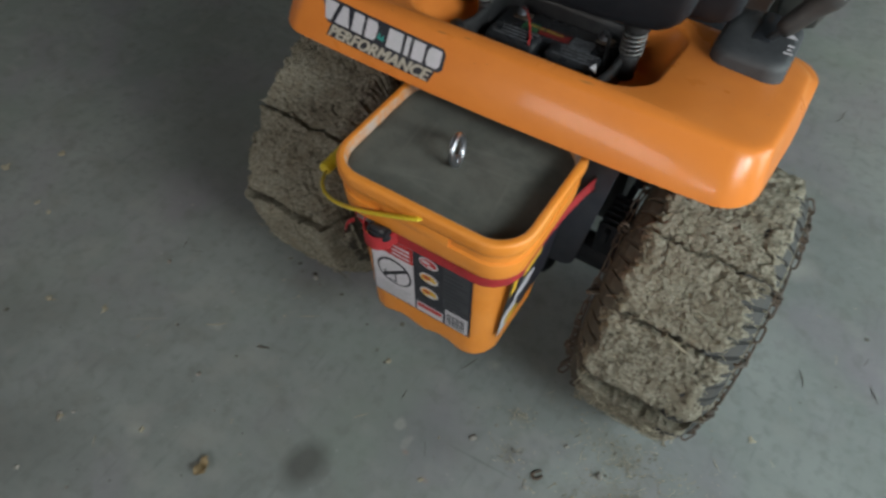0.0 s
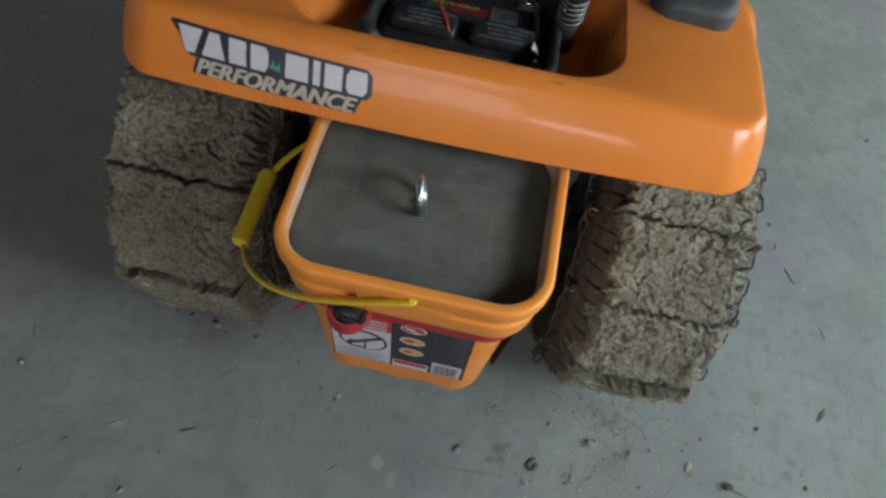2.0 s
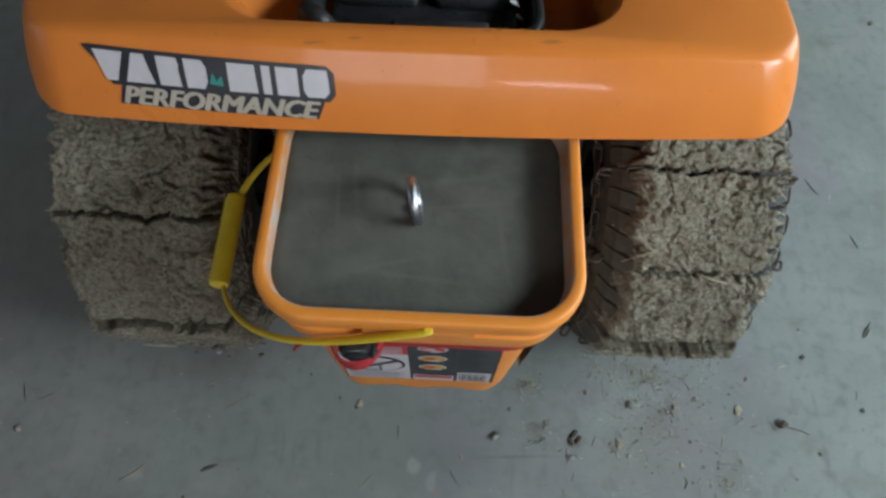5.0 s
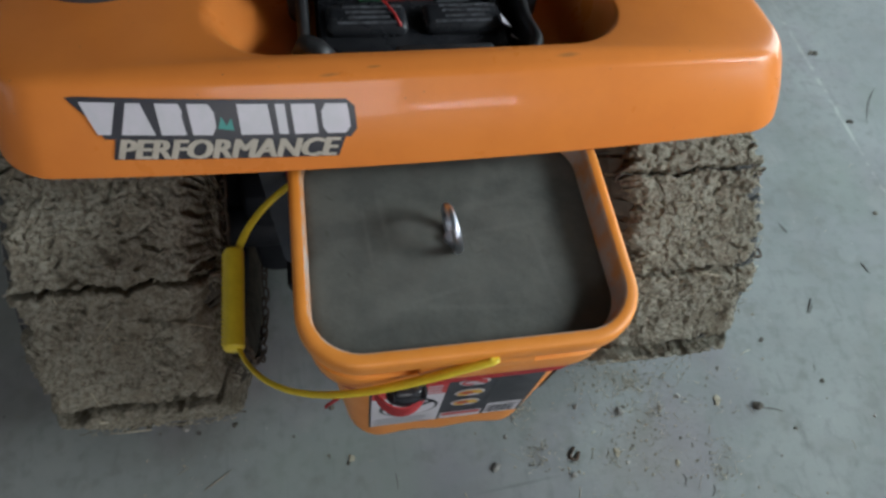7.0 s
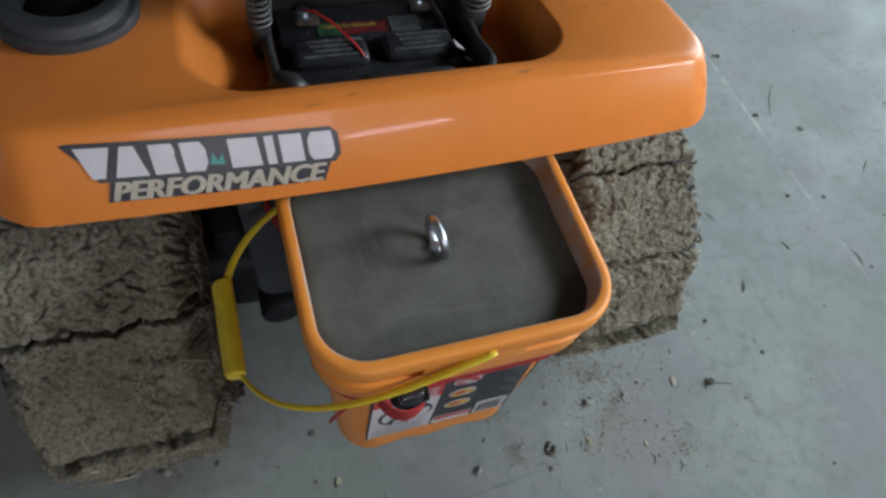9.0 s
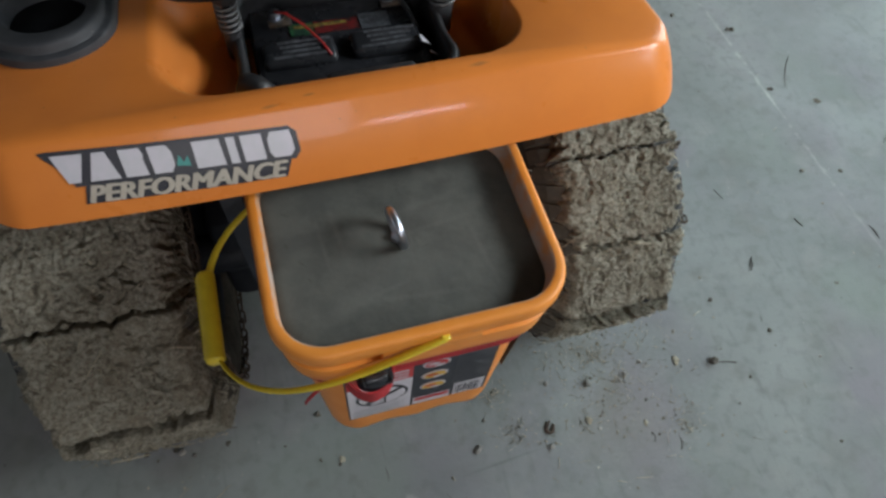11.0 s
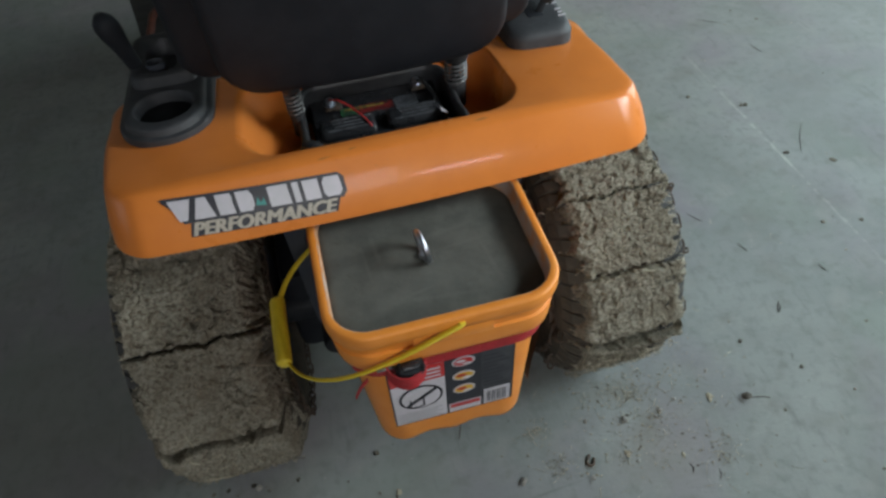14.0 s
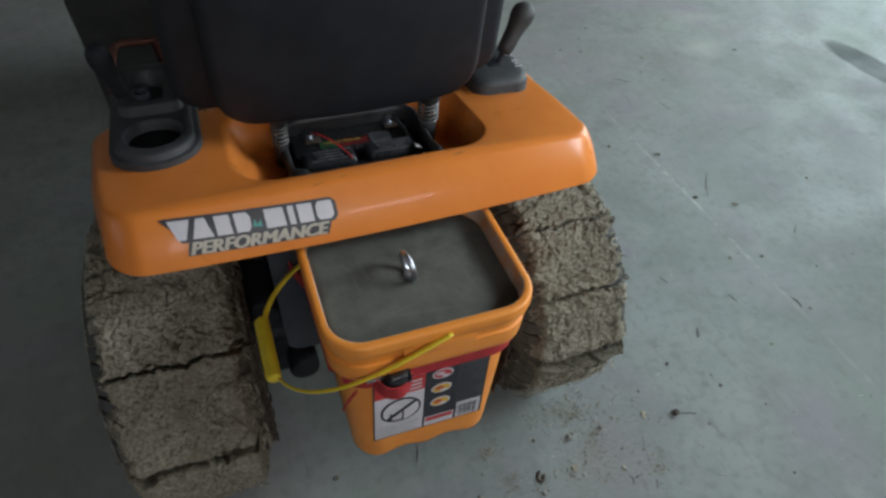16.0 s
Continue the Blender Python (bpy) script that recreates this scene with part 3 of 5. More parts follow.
def rear_wheel(side, cx, tread, mud_base, cracks, seed):
    """Wheel with turf tyre and a thick coat of dried mud; side +1 or -1."""
    rim_prof = [(-0.085, 0.055), (-0.08, 0.10), (-0.095, 0.108), (-0.10, 0.115), (0.10, 0.115), (0.095, 0.108), (0.08, 0.10), (0.02, 0.085), (0.015, 0.02), (0.03, 0.018), (0.03, 0.001)]

    def revolve(profile, segs=96):
        v, f = [], []
        n = len(profile)
        for i in range(segs):
            a = 2 * math.pi * i / segs
            for x, r in profile:
                v.append((x * side, r * math.cos(a), r * math.sin(a)))
        for i in range(segs):
            j = (i + 1) % segs
            for k in range(n - 1):
                f.append((i * n + k, j * n + k, j * n + k + 1, i * n + k + 1))
        return v, f

    v, f = revolve(rim_prof, 48)
    wheel = mesh_ob("rear_wheel", v, f, M_FRAME, tractor, "rear wheel with mud-caked turf tyre", sharp=40)
    wheel.location = (cx, AXLE_Y, AXLE_Z)
    tyre = [(-0.090, 0.112), (-0.106, 0.130), (-0.112, 0.160), (-0.110, 0.185), (-0.103, 0.205), (-0.090, 0.220), (-0.068, 0.224), (-0.035, 0.210), (0, 0.207),
            (0.035, 0.210), (0.068, 0.224), (0.090, 0.220), (0.103, 0.205), (0.110, 0.185), (0.112, 0.160), (0.106, 0.130), (0.090, 0.112)]
    v, f = revolve(tyre)
    rubber = mesh_ob("tyre", v, f, M_RUBBER, wheel, "black rubber turf tyre")
    rubber.data.materials.append(M_DUSTY)
    for p in rubber.data.polygons:
        p.material_index = 1 if p.center.x * side < -0.03 else 0
    # shoulder lugs
    lug = None
    for s in (-1, 1):
        for i in range(56):
            a = 2 * math.pi * (i + (0.5 if s > 0 else 0)) / 56
            if lug is None or lug["s"] != s:
                bm = bmesh.new()
                prof = [(0.1085, 0.2060), (0.1045, 0.2165), (0.0975, 0.2255), (0.082, 0.2345), (0.060, 0.2385)] if s == side else [(0.1040, 0.2060), (0.0995, 0.2140), (0.0935, 0.2222), (0.079, 0.2308), (0.060, 0.2350)]
                rings = []
                for x, r in prof:
                    rings.append([bm.verts.new((x * s, r, w + 0.35 * (0.1085 - x))) for w in (-0.0092, 0.0092)] + [bm.verts.new(((x - 0.008) * s, r - 0.010, w + 0.35 * (0.1085 - x))) for w in (0.0106, -0.0106)])
                for p, q in zip(rings, rings[1:]):
                    for k in range(4):
                        bm.faces.new((p[k], p[(k + 1) % 4], q[(k + 1) % 4], q[k]))
                bm.faces.new(rings[0]), bm.faces.new(rings[-1])
                lug = part("lug", bm, M_RUBBER if s == side else M_DUSTY, wheel, smooth=False)
                lug["s"] = s
            else:
                lug = lug.copy()
                scene.collection.objects.link(lug)
            lug.matrix_basis = Matrix.Rotation(a, 4, "X")
    # the coat of mud: grid round the tread
    lo, hi = tread
    nx = 165
    degs, d = [], 0.0
    while d < 360:
        degs.append(d)
        d += 0.28 if 85 < d < 200 else (0.6 if d < 235 else 1.5)
    na = len(degs)
    verts, faces = [], []
    off = Vector((seed * 7.3, seed * 3.1, 0))
    for deg in degs:
        a = radians(deg)
        near = [c for c in cracks if abs((deg - c + 180) % 360 - 180) < 9]
        rag = 0.011 * noise.noise(Vector((deg * 0.11, seed, 1))) + 0.003 * noise.noise(Vector((deg * 0.5, seed, 8))) + 0.010
        for k in range(nx + 1):
            x = lo + (hi - lo) * k / nx
            q = Vector((x, mud_base * math.cos(a), mud_base * math.sin(a))) + off
            n1, n2, n3 = noise.noise(q * 11), noise.noise(q * 30), noise.noise(q * 75)
            warp = q + Vector((noise.noise(q * 90), noise.noise(q * 90 + Vector((9, 0, 0))), noise.noise(q * 90 + Vector((0, 9, 0))))) * 0.0055
            # flakes: tilted scales, each at a level of its own
            dist, cell = noise.voronoi(warp * 96)
            level = noise.noise(cell[0] * 3.7) * 1.3
            tilt = (warp * 96 - cell[0]).dot(Vector((noise.noise(cell[0] * 1.9), noise.noise(cell[0] * 2.3), noise.noise(cell[0] * 2.9))))
            r = mud_base + n1 * 0.0058 + n2 * 0.0034 + n3 * 0.0022 + level * 0.0011 + tilt * 0.0011
            # crumbs of two sizes
            mid, fine = noise.voronoi(warp * 175), noise.voronoi(q * 330)
            r += (0.0024 + 0.0030 * noise.noise(mid[1][0] * 2.3)) * (0.40 - mid[0][0]) + (0.0030 + 0.0034 * noise.noise(fine[1][0] * 3.1)) * (0.42 - fine[0][0])
            r += 0.0010 - 0.0028 * abs(noise.noise(warp * 34)) - 0.0018 * abs(noise.noise(warp * 88))
            # broken hairline cracks between plates
            plates = noise.voronoi(warp * 21 + Vector((4, 1, 7)))[0]
            gate = smoothstep(-0.02, 0.30, noise.noise(q * 17 + Vector((2, 8, 1))))
            r -= 0.0075 * gate * (1 - smoothstep(0.015, 0.085, plates[1] - plates[0]))
            # small pits and torn edges
            r -= 0.0050 * smoothstep(0.38, 0.56, noise.noise(warp * 58 + Vector((1, 5, 3))))
            r -= 0.0034 * smoothstep(0.26, 0.46, noise.noise(warp * 118 + Vector((6, 2, 3))))
            lean = 0.0
            # broken furrows along the cross chains
            for c in near:
                wig = 1.7 * noise.noise(Vector((x * 30 + c, seed, 2.0))) + (0.4 if 150 < c < 190 else 1.0) * noise.noise(Vector((x * 110, c, seed)))
                d = abs((deg - c + wig + 180) % 360 - 180)
                wide = ((2.4 if cx > 0 else 1.5) if 150 < c < 190 else (1.7 if 125 < c < 150 and cx > 0 else 0.9)) * max(0.36 if 125 < c < 150 and cx > 0 else 0.16, 0.46 + (0.35 if 150 < c < 190 else 0.6) * noise.noise(Vector((x * 28, c * 3.0, seed + 5.0))))
                gap = 1 - smoothstep(wide * 0.6, wide + 0.38, d)
                r -= (0.036 if 125 < c < 190 else 0.028) * gap
                # low furrows slant down into the coat
                lean += gap * ((0.11 if cx > 0 else 0.085) if 150 < c < 190 else 0.0)
                r += 0.003 * (1 - smoothstep(1.0, 5.0, abs(d - 3)))
                # near the ground the mud below a furrow stands out as a lip
                below = (deg - c + wig + 180) % 360 - 180
                if 150 < c < 190 and below > 0:
                    r += (0.016 if cx > 0 else 0.012) * (1 - smoothstep(1.0, 7.0, below)) * smoothstep(0.2, 1.2, below)
            r -= 0.007 * smoothstep(178, 190, deg)
            # ragged shoulders
            e = rag + 0.006 * n3 + 0.006 * n2 + 0.005 * noise.noise(q * 150)
            # the tyre's lugs leave notches in the edge of the coat
            notch = (0.010 if cx > 0 else 0.004) * (1 - 0.7 * smoothstep(140, 165, deg)) * smoothstep(0.15, 0.60, math.sin(radians(deg * 56)) + 0.9 * noise.noise(Vector((deg * 0.08, seed * 3.0, 6.0))))
            outer, inner = (notch, 0.35 * notch) if side > 0 else (0.35 * notch, notch)
            edge = min((x - lo) - max(0.0, e + inner), (hi - x) - max(0.0, e * 0.9 + outer))
            r -= (mud_base - 0.205) * (1 - smoothstep(-0.006, 0.024, edge)) ** 1.5
            verts.append((x, r * math.cos(a + lean), r * math.sin(a + lean)))
    for i in range(na):
        j = (i + 1) % na
        for k in range(nx):
            faces.append((i * (nx + 1) + k, j * (nx + 1) + k, j * (nx + 1) + k + 1, i * (nx + 1) + k + 1))
    mud = mesh_ob("mud", verts, faces, M_MUD, wheel, "thick coat of cracked dried mud and straw")
    tagged(mud, kind="stuff")
    # straw pressed into the mud
    rnd = random.Random(seed)
    sv, sf = [], []
    plenty = 1500 if cx > 0 else 620
    for i in range(plenty):
        a, x = rnd.uniform(0.4 * math.pi, 1.25 * math.pi), rnd.uniform(lo + 0.022, hi - 0.022)
        ln, w, t = rnd.uniform(0.003, 0.008) + 0.012 * rnd.random() ** 4, rnd.uniform(0.0003, 0.0007), rnd.gauss(0.0, 0.8)
        if i >= plenty - 26:
            # a few long stalks on the face
            ln, w = rnd.uniform(0.020, 0.048), rnd.uniform(0.0006, 0.0010)
        pts = []
        for s in (-0.5, 0, 0.5):
            aa, xx = a + s * ln * math.sin(t) / mud_base, x + s * ln * math.cos(t)
            r = mud_base + rnd.uniform(-0.004, 0.003)
            pts.append((xx, r * math.cos(aa), r * math.sin(aa)))
        tv, tf = tube(pts, w, 3)
        sf += [tuple(k + len(sv) for k in face) for face in tf]
        sv += tv
    tagged(mesh_ob("straw", sv, sf, M_STRAW, wheel, "bits of dry straw"), kind="stuff")
    # dark withered grass hanging from the inner shoulder
    if cx < 0:
        sv, sf = [], []
        for i in range(150):
            a = radians(rnd.uniform(95, 172))
            x = hi + rnd.uniform(-0.014, 0.004)
            r0, ln, out = rnd.uniform(0.205, 0.240), rnd.uniform(0.006, 0.020), rnd.uniform(0.1, 0.9)
            pts = [(x + out * ln * t, (r0 - 0.3 * ln * t) * math.cos(a + 0.05 * t), (r0 - 0.3 * ln * t) * math.sin(a + 0.05 * t) - ln * t * t * 0.8) for t in (0, 0.5, 1)]
            tv, tf = tube(pts, rnd.uniform(0.0004, 0.0009), 3)
            sf += [tuple(k + len(sv) for k in face) for face in tf]
            sv += tv
        tagged(mesh_ob("hanging_grass", sv, sf, M_WITHERED, wheel, "dark withered grass caught on the tyre"), kind="stuff")
    return wheel


# angles run from the tractor's front (0) over the top (90) to its rear (180)
wheel_r = rear_wheel(1, 0.320, (-0.098, 0.110), 0.246, [115 - 29.2 * (k - 3) for k in range(12)], 2)
wheel_l = rear_wheel(-1, -0.338, (-0.110, 0.110), 0.263, [97.5 - 35.5 * (k - 3) for k in range(10)], 5)


def tyre_chain(cx, mud_r, angles, seed):
    rnd = random.Random(seed)
    chain = empty("tyre_chain", "rusty steel ladder chain wrapped round the muddy tyre", "tyre chain", "tyre chains", (cx, AXLE_Y, AXLE_Z))
    pts = []
    L, R = 0.0145, 0.0050
    for i in range(10):
        a = math.pi * i / 9 - math.pi / 2
        pts.append((L * 0.5 + R * math.cos(a), R * math.sin(a), 0))
    for i in range(10):
        a = math.pi * i / 9 + math.pi / 2
        pts.append((-L * 0.5 + R * math.cos(a), R * math.sin(a), 0))
    v, f = tube(pts, 0.0018, 6, closed=True)
    first = None

    def link(m):
        nonlocal first
        if first is None:
            first = mesh_ob("link", v, f, M_RUST, chain)
            ob = first
        else:
            ob = first.copy()
            scene.collection.objects.link(ob)
        ob.matrix_basis = m
    for s in (-1, 1):
        n, r, x = 60, 0.190 if cx > 0 or s > 0 else 0.158, 0.1135
        for i in range(n):
            a = 2 * math.pi * i / n + 0.02 * rnd.uniform(-1, 1)
            rr_ = r + 0.004 * math.sin(5 * a + s) + rnd.uniform(-0.001, 0.001)
            m = Matrix.Rotation(a, 4, "X") @ Matrix.Translation((s * (x + rnd.uniform(-0.001, 0.003)), rr_, 0)) @ Matrix.Rotation(math.pi / 2, 4, "Y")
            link(m @ Matrix.Rotation(radians(45 + 90 * (i % 2)), 4, "X"))
    for deg in angles:
        a = radians(deg)
        for k in range(9) if cx > 0 else range(1, 8):
            x = -0.104 + 0.026 * k
            r = mud_r - (0.025 if 125 < deg % 360 < 190 else 0.014) - 0.028 * max(0.0, abs(x) / 0.104 - 0.72) / 0.28
            m = Matrix.Rotation(a + rnd.uniform(-0.01, 0.01), 4, "X") @ Matrix.Translation((x, r, 0))
            link(m @ Matrix.Rotation(radians(45 + 90 * (k % 2)), 4, "X"))
        for s in ((-1, 1) if cx > 0 else ((1,) if 60 < deg % 360 < 140 else ())):
            for k in range(2):
                m = Matrix.Rotation(a, 4, "X") @ Matrix.Translation((s * (0.110 + 0.004 * k), mud_r - 0.034 - 0.012 * k, 0.004 * k)) @ Matrix.Rotation(math.pi / 2 + 0.5, 4, "Z")
                link(m @ Matrix.Rotation(radians(70 * k), 4, "X"))


tyre_chain(0.320, 0.246, [115 - 29.2 * (k - 3) for k in range(12)], 3)
tyre_chain(-0.338, 0.262, [97.5 - 35.5 * (k - 3) for k in range(10)], 4)


def chassis():
    bm = bmesh.new()
    edge = []
    for cx, cz, a0 in ((0.122, 0.305, -90), (0.150, 0.54, 0), (-0.150, 0.54, 90), (-0.142, 0.305, 180)):
        edge += [(cx + 0.026 * math.cos(radians(a0 + 15 * i)), cz + 0.026 * math.sin(radians(a0 + 15 * i))) for i in range(7)]
    bm.faces.new([bm.verts.new((x, 0.146, z)) for x, z in edge])
    ext = bmesh.ops.extrude_face_region(bm, geom=bm.faces[:])
    bmesh.ops.translate(bm, verts=[g for g in ext["geom"] if isinstance(g, bmesh.types.BMVert)], vec=(0, 0.006, 0))
    back = part("back_plate", bm, M_FRAME, tractor, "dark blue-grey steel back plate")
    for s in (-1, 1):
        # the plate is uncut; a thin black patch draws the dark of each opening
        part("slot", box_bm((0.008, 0.002, 0.030), (s * 0.146, 0.1454, 0.487), 0), M_BLACKP, back)
        part("bolt", cyl_bm(0.004, 0.004, (s * 0.135, 0.144, 0.45), "Y", 6), M_BLACKP, back)
        part("frame_plate", box_bm((0.006, 0.60, 0.16), (s * 0.125, 0.455, 0.46), 0.002, 1), M_VINYL, tractor)
        part("rail_bracket", box_bm((0.016, 0.03, 0.18), (s * 0.185, 0.30, 0.46), 0.004), M_VINYL, tractor)
        part("brake_arm", box_bm((0.010, 0.20, 0.03), (s * 0.175, 0.29, 0.33), 0.004), M_VINYL, tractor)
    part("rubber_stop", cyl_bm(0.027, 0.05, (-0.146, 0.170, 0.212), "Y", 24, bevel=0.008), M_VINYL, tractor, "round black rubber stop")
    # added dark block, so that gaps show black instead of lit floor
    part("crossmember", box_bm((0.40, 0.16, 0.24), (0, 0.46, 0.44), 0.012), M_VINYL, tractor)
    part("hitch_plate", box_bm((0.10, 0.17, 0.008), (0, 0.06, 0.2615), 0.002, 1), M_FRAME, tractor)
    part("axle", cyl_bm(0.03, 0.56, (0, AXLE_Y, AXLE_Z), "X"), M_VINYL, tractor)
    # assumed dark mass that hides the lit floor beside the back plate
    part("transmission", box_bm((0.29, 0.30, 0.30), (0.005, 0.56, 0.26), 0.03), M_BLACKP, tractor, "dark assumed transmission block that covers lit floor")
    # added dark block that covers lit floor inside the left wheel
    part("axle_housing", box_bm((0.10, 0.25, 0.22), (-0.172, 0.345, 0.22), 0.022), M_VINYL, tractor)
    part("gearbox", box_bm((0.20, 0.20, 0.18), (0, AXLE_Y + 0.04, AXLE_Z + 0.02), 0.02), M_VINYL, tractor)
    for k in range(6):
        part("cooling_fin", box_bm((0.040, 0.004, 0.075), (0.178, 0.205 + 0.014 * k, 0.315), 0.001, 1), M_VINYL, tractor)
    bm = bmesh.new()
    outline = [(-0.36, 0.50), (-0.405, 0.75), (-0.46, 1.05), (-0.52, 1.35), (-0.55, 1.60), (0.22, 1.60), (0.22, 0.50)]
    bm.faces.new([bm.verts.new((x, y, 0.38)) for x, y in outline])
    ext = bmesh.ops.extrude_face_region(bm, geom=bm.faces[:])
    bmesh.ops.translate(bm, verts=[g for g in ext["geom"] if isinstance(g, bmesh.types.BMVert)], vec=(0, 0, 0.02))
    part("foot_plate", bm, M_BLACKP, tractor, "black foot plate in deep shade")
    bm = bmesh.new()
    prof = [(0.415, 0.60), (0.44, 0.585), (0.47, 0.52), (0.50, 0.40), (0.494, 0.40), (0.463, 0.515), (0.434, 0.577), (0.415, 0.592)]
    ends = []
    for x in (-0.355, 0.20):
        ends.append([bm.verts.new((x, y, z)) for y, z in prof])
        bm.faces.new(ends[-1])
    for k in range(8):
        bm.faces.new((ends[0][k], ends[0][(k + 1) % 8], ends[1][(k + 1) % 8], ends[1][k]))
    part("fender_front", bm, M_ORANGE, tractor, "orange front slope of the fender")
    pts = [(-0.392, 0.70, 0.400), (-0.386, 0.745, 0.485), (-0.380, 0.785, 0.499), (-0.377, 0.846, 0.500), (-0.368, 0.866, 0.500), (-0.351, 0.870, 0.500), (-0.312, 0.873, 0.498), (-0.297, 0.886, 0.495), (-0.288, 0.900, 0.400)]
    mesh_ob("foot_rail", *tube(pts, 0.008, 8), M_RAIL, tractor, "dull red bent steel foot rail")
    part("frame_rail", box_bm((0.24, 1.0, 0.08), (0, 0.95, 0.28), 0.006), M_FRAME, tractor)


chassis()


def seat():
    cx = -0.011
    mesh_ob("seat_pan", *loft([rr(cx - 0.20 + d, cx + 0.20 - d, 0.255 + d, 0.72 - d, 0.07, z) for d, z in ((0.03, 0.690), (0.0, 0.705), (0.0, 0.76), (0.02, 0.785), (0.06, 0.795))], True), M_VINYL, tractor, "black vinyl seat cushion")

    def shell(name, half, y0, thick, z0, z1, lean, corner, label):
        loops, n = [], 26
        for k in range(n + 1):
            f = 0.5 - 0.5 * math.cos(math.pi * k / n)
            z = z0 + (z1 - z0) * f
            low, high = min(1.0, (z - z0) / corner), min(1.0, (z1 - z) / (corner * 1.3))
            w = half - corner * (1 - math.sqrt(max(0.0, 1 - (1 - low) ** 2))) - corner * (1 - math.sqrt(max(0.0, 1 - (1 - high) ** 2)))
            t = thick * (0.55 + 0.45 * min(1.0, math.sqrt(max(0.0, low)), math.sqrt(max(0.0, high))))
            y = y0 - lean * (z - z0)
            loops.append(rr(cx - w, cx + w, y + (thick - t) * 0.5, y + thick - (thick - t) * 0.5, t * 0.3, z, 6, 8, 0.010))
        return mesh_ob(name, *loft(loops, True), M_VINYL, tractor, label, sharp=70)
    shell("back_shell", 0.190, 0.243, 0.05, 0.672, 1.10, 0.10, 0.055, "black moulded seat back with rounded corners")
    shell("backrest", 0.240, 0.285, 0.06, 0.682, 1.09, 0.10, 0.035, "black vinyl seat back cushion")
    for x, y, k in ((0.113, 0.274, 1.0), (-0.120, 0.272, 0.72)):
        pts = []
        for i in range(6 * 14 + 1):
            a = 2 * math.pi * i / 14
            pts.append((x + 0.0150 * k * math.cos(a), y + 0.0150 * k * math.sin(a), 0.618 + 0.042 * i / 84))
        mesh_ob("seat_spring", *tube(pts, 0.0019, 6), M_SPRING, tractor, "dark steel coil spring")
        part("spring_cap", cyl_bm(0.0185 * k, 0.036, (x, y, 0.674), bevel=0.004), M_BLACKP, tractor)
        part("spring_post", cyl_bm(0.006 * k, 0.07, (x, y, 0.625)), M_VINYL, tractor)
        part("spring_foot", cyl_bm(0.014 * k, 0.040, (x, y, 0.598), bevel=0.003), M_BLACKP, tractor)
    part("seat_bracket", box_bm((0.30, 0.10, 0.010), (-0.005, 0.31, 0.687), 0.003), M_BLACKP, tractor)


seat()


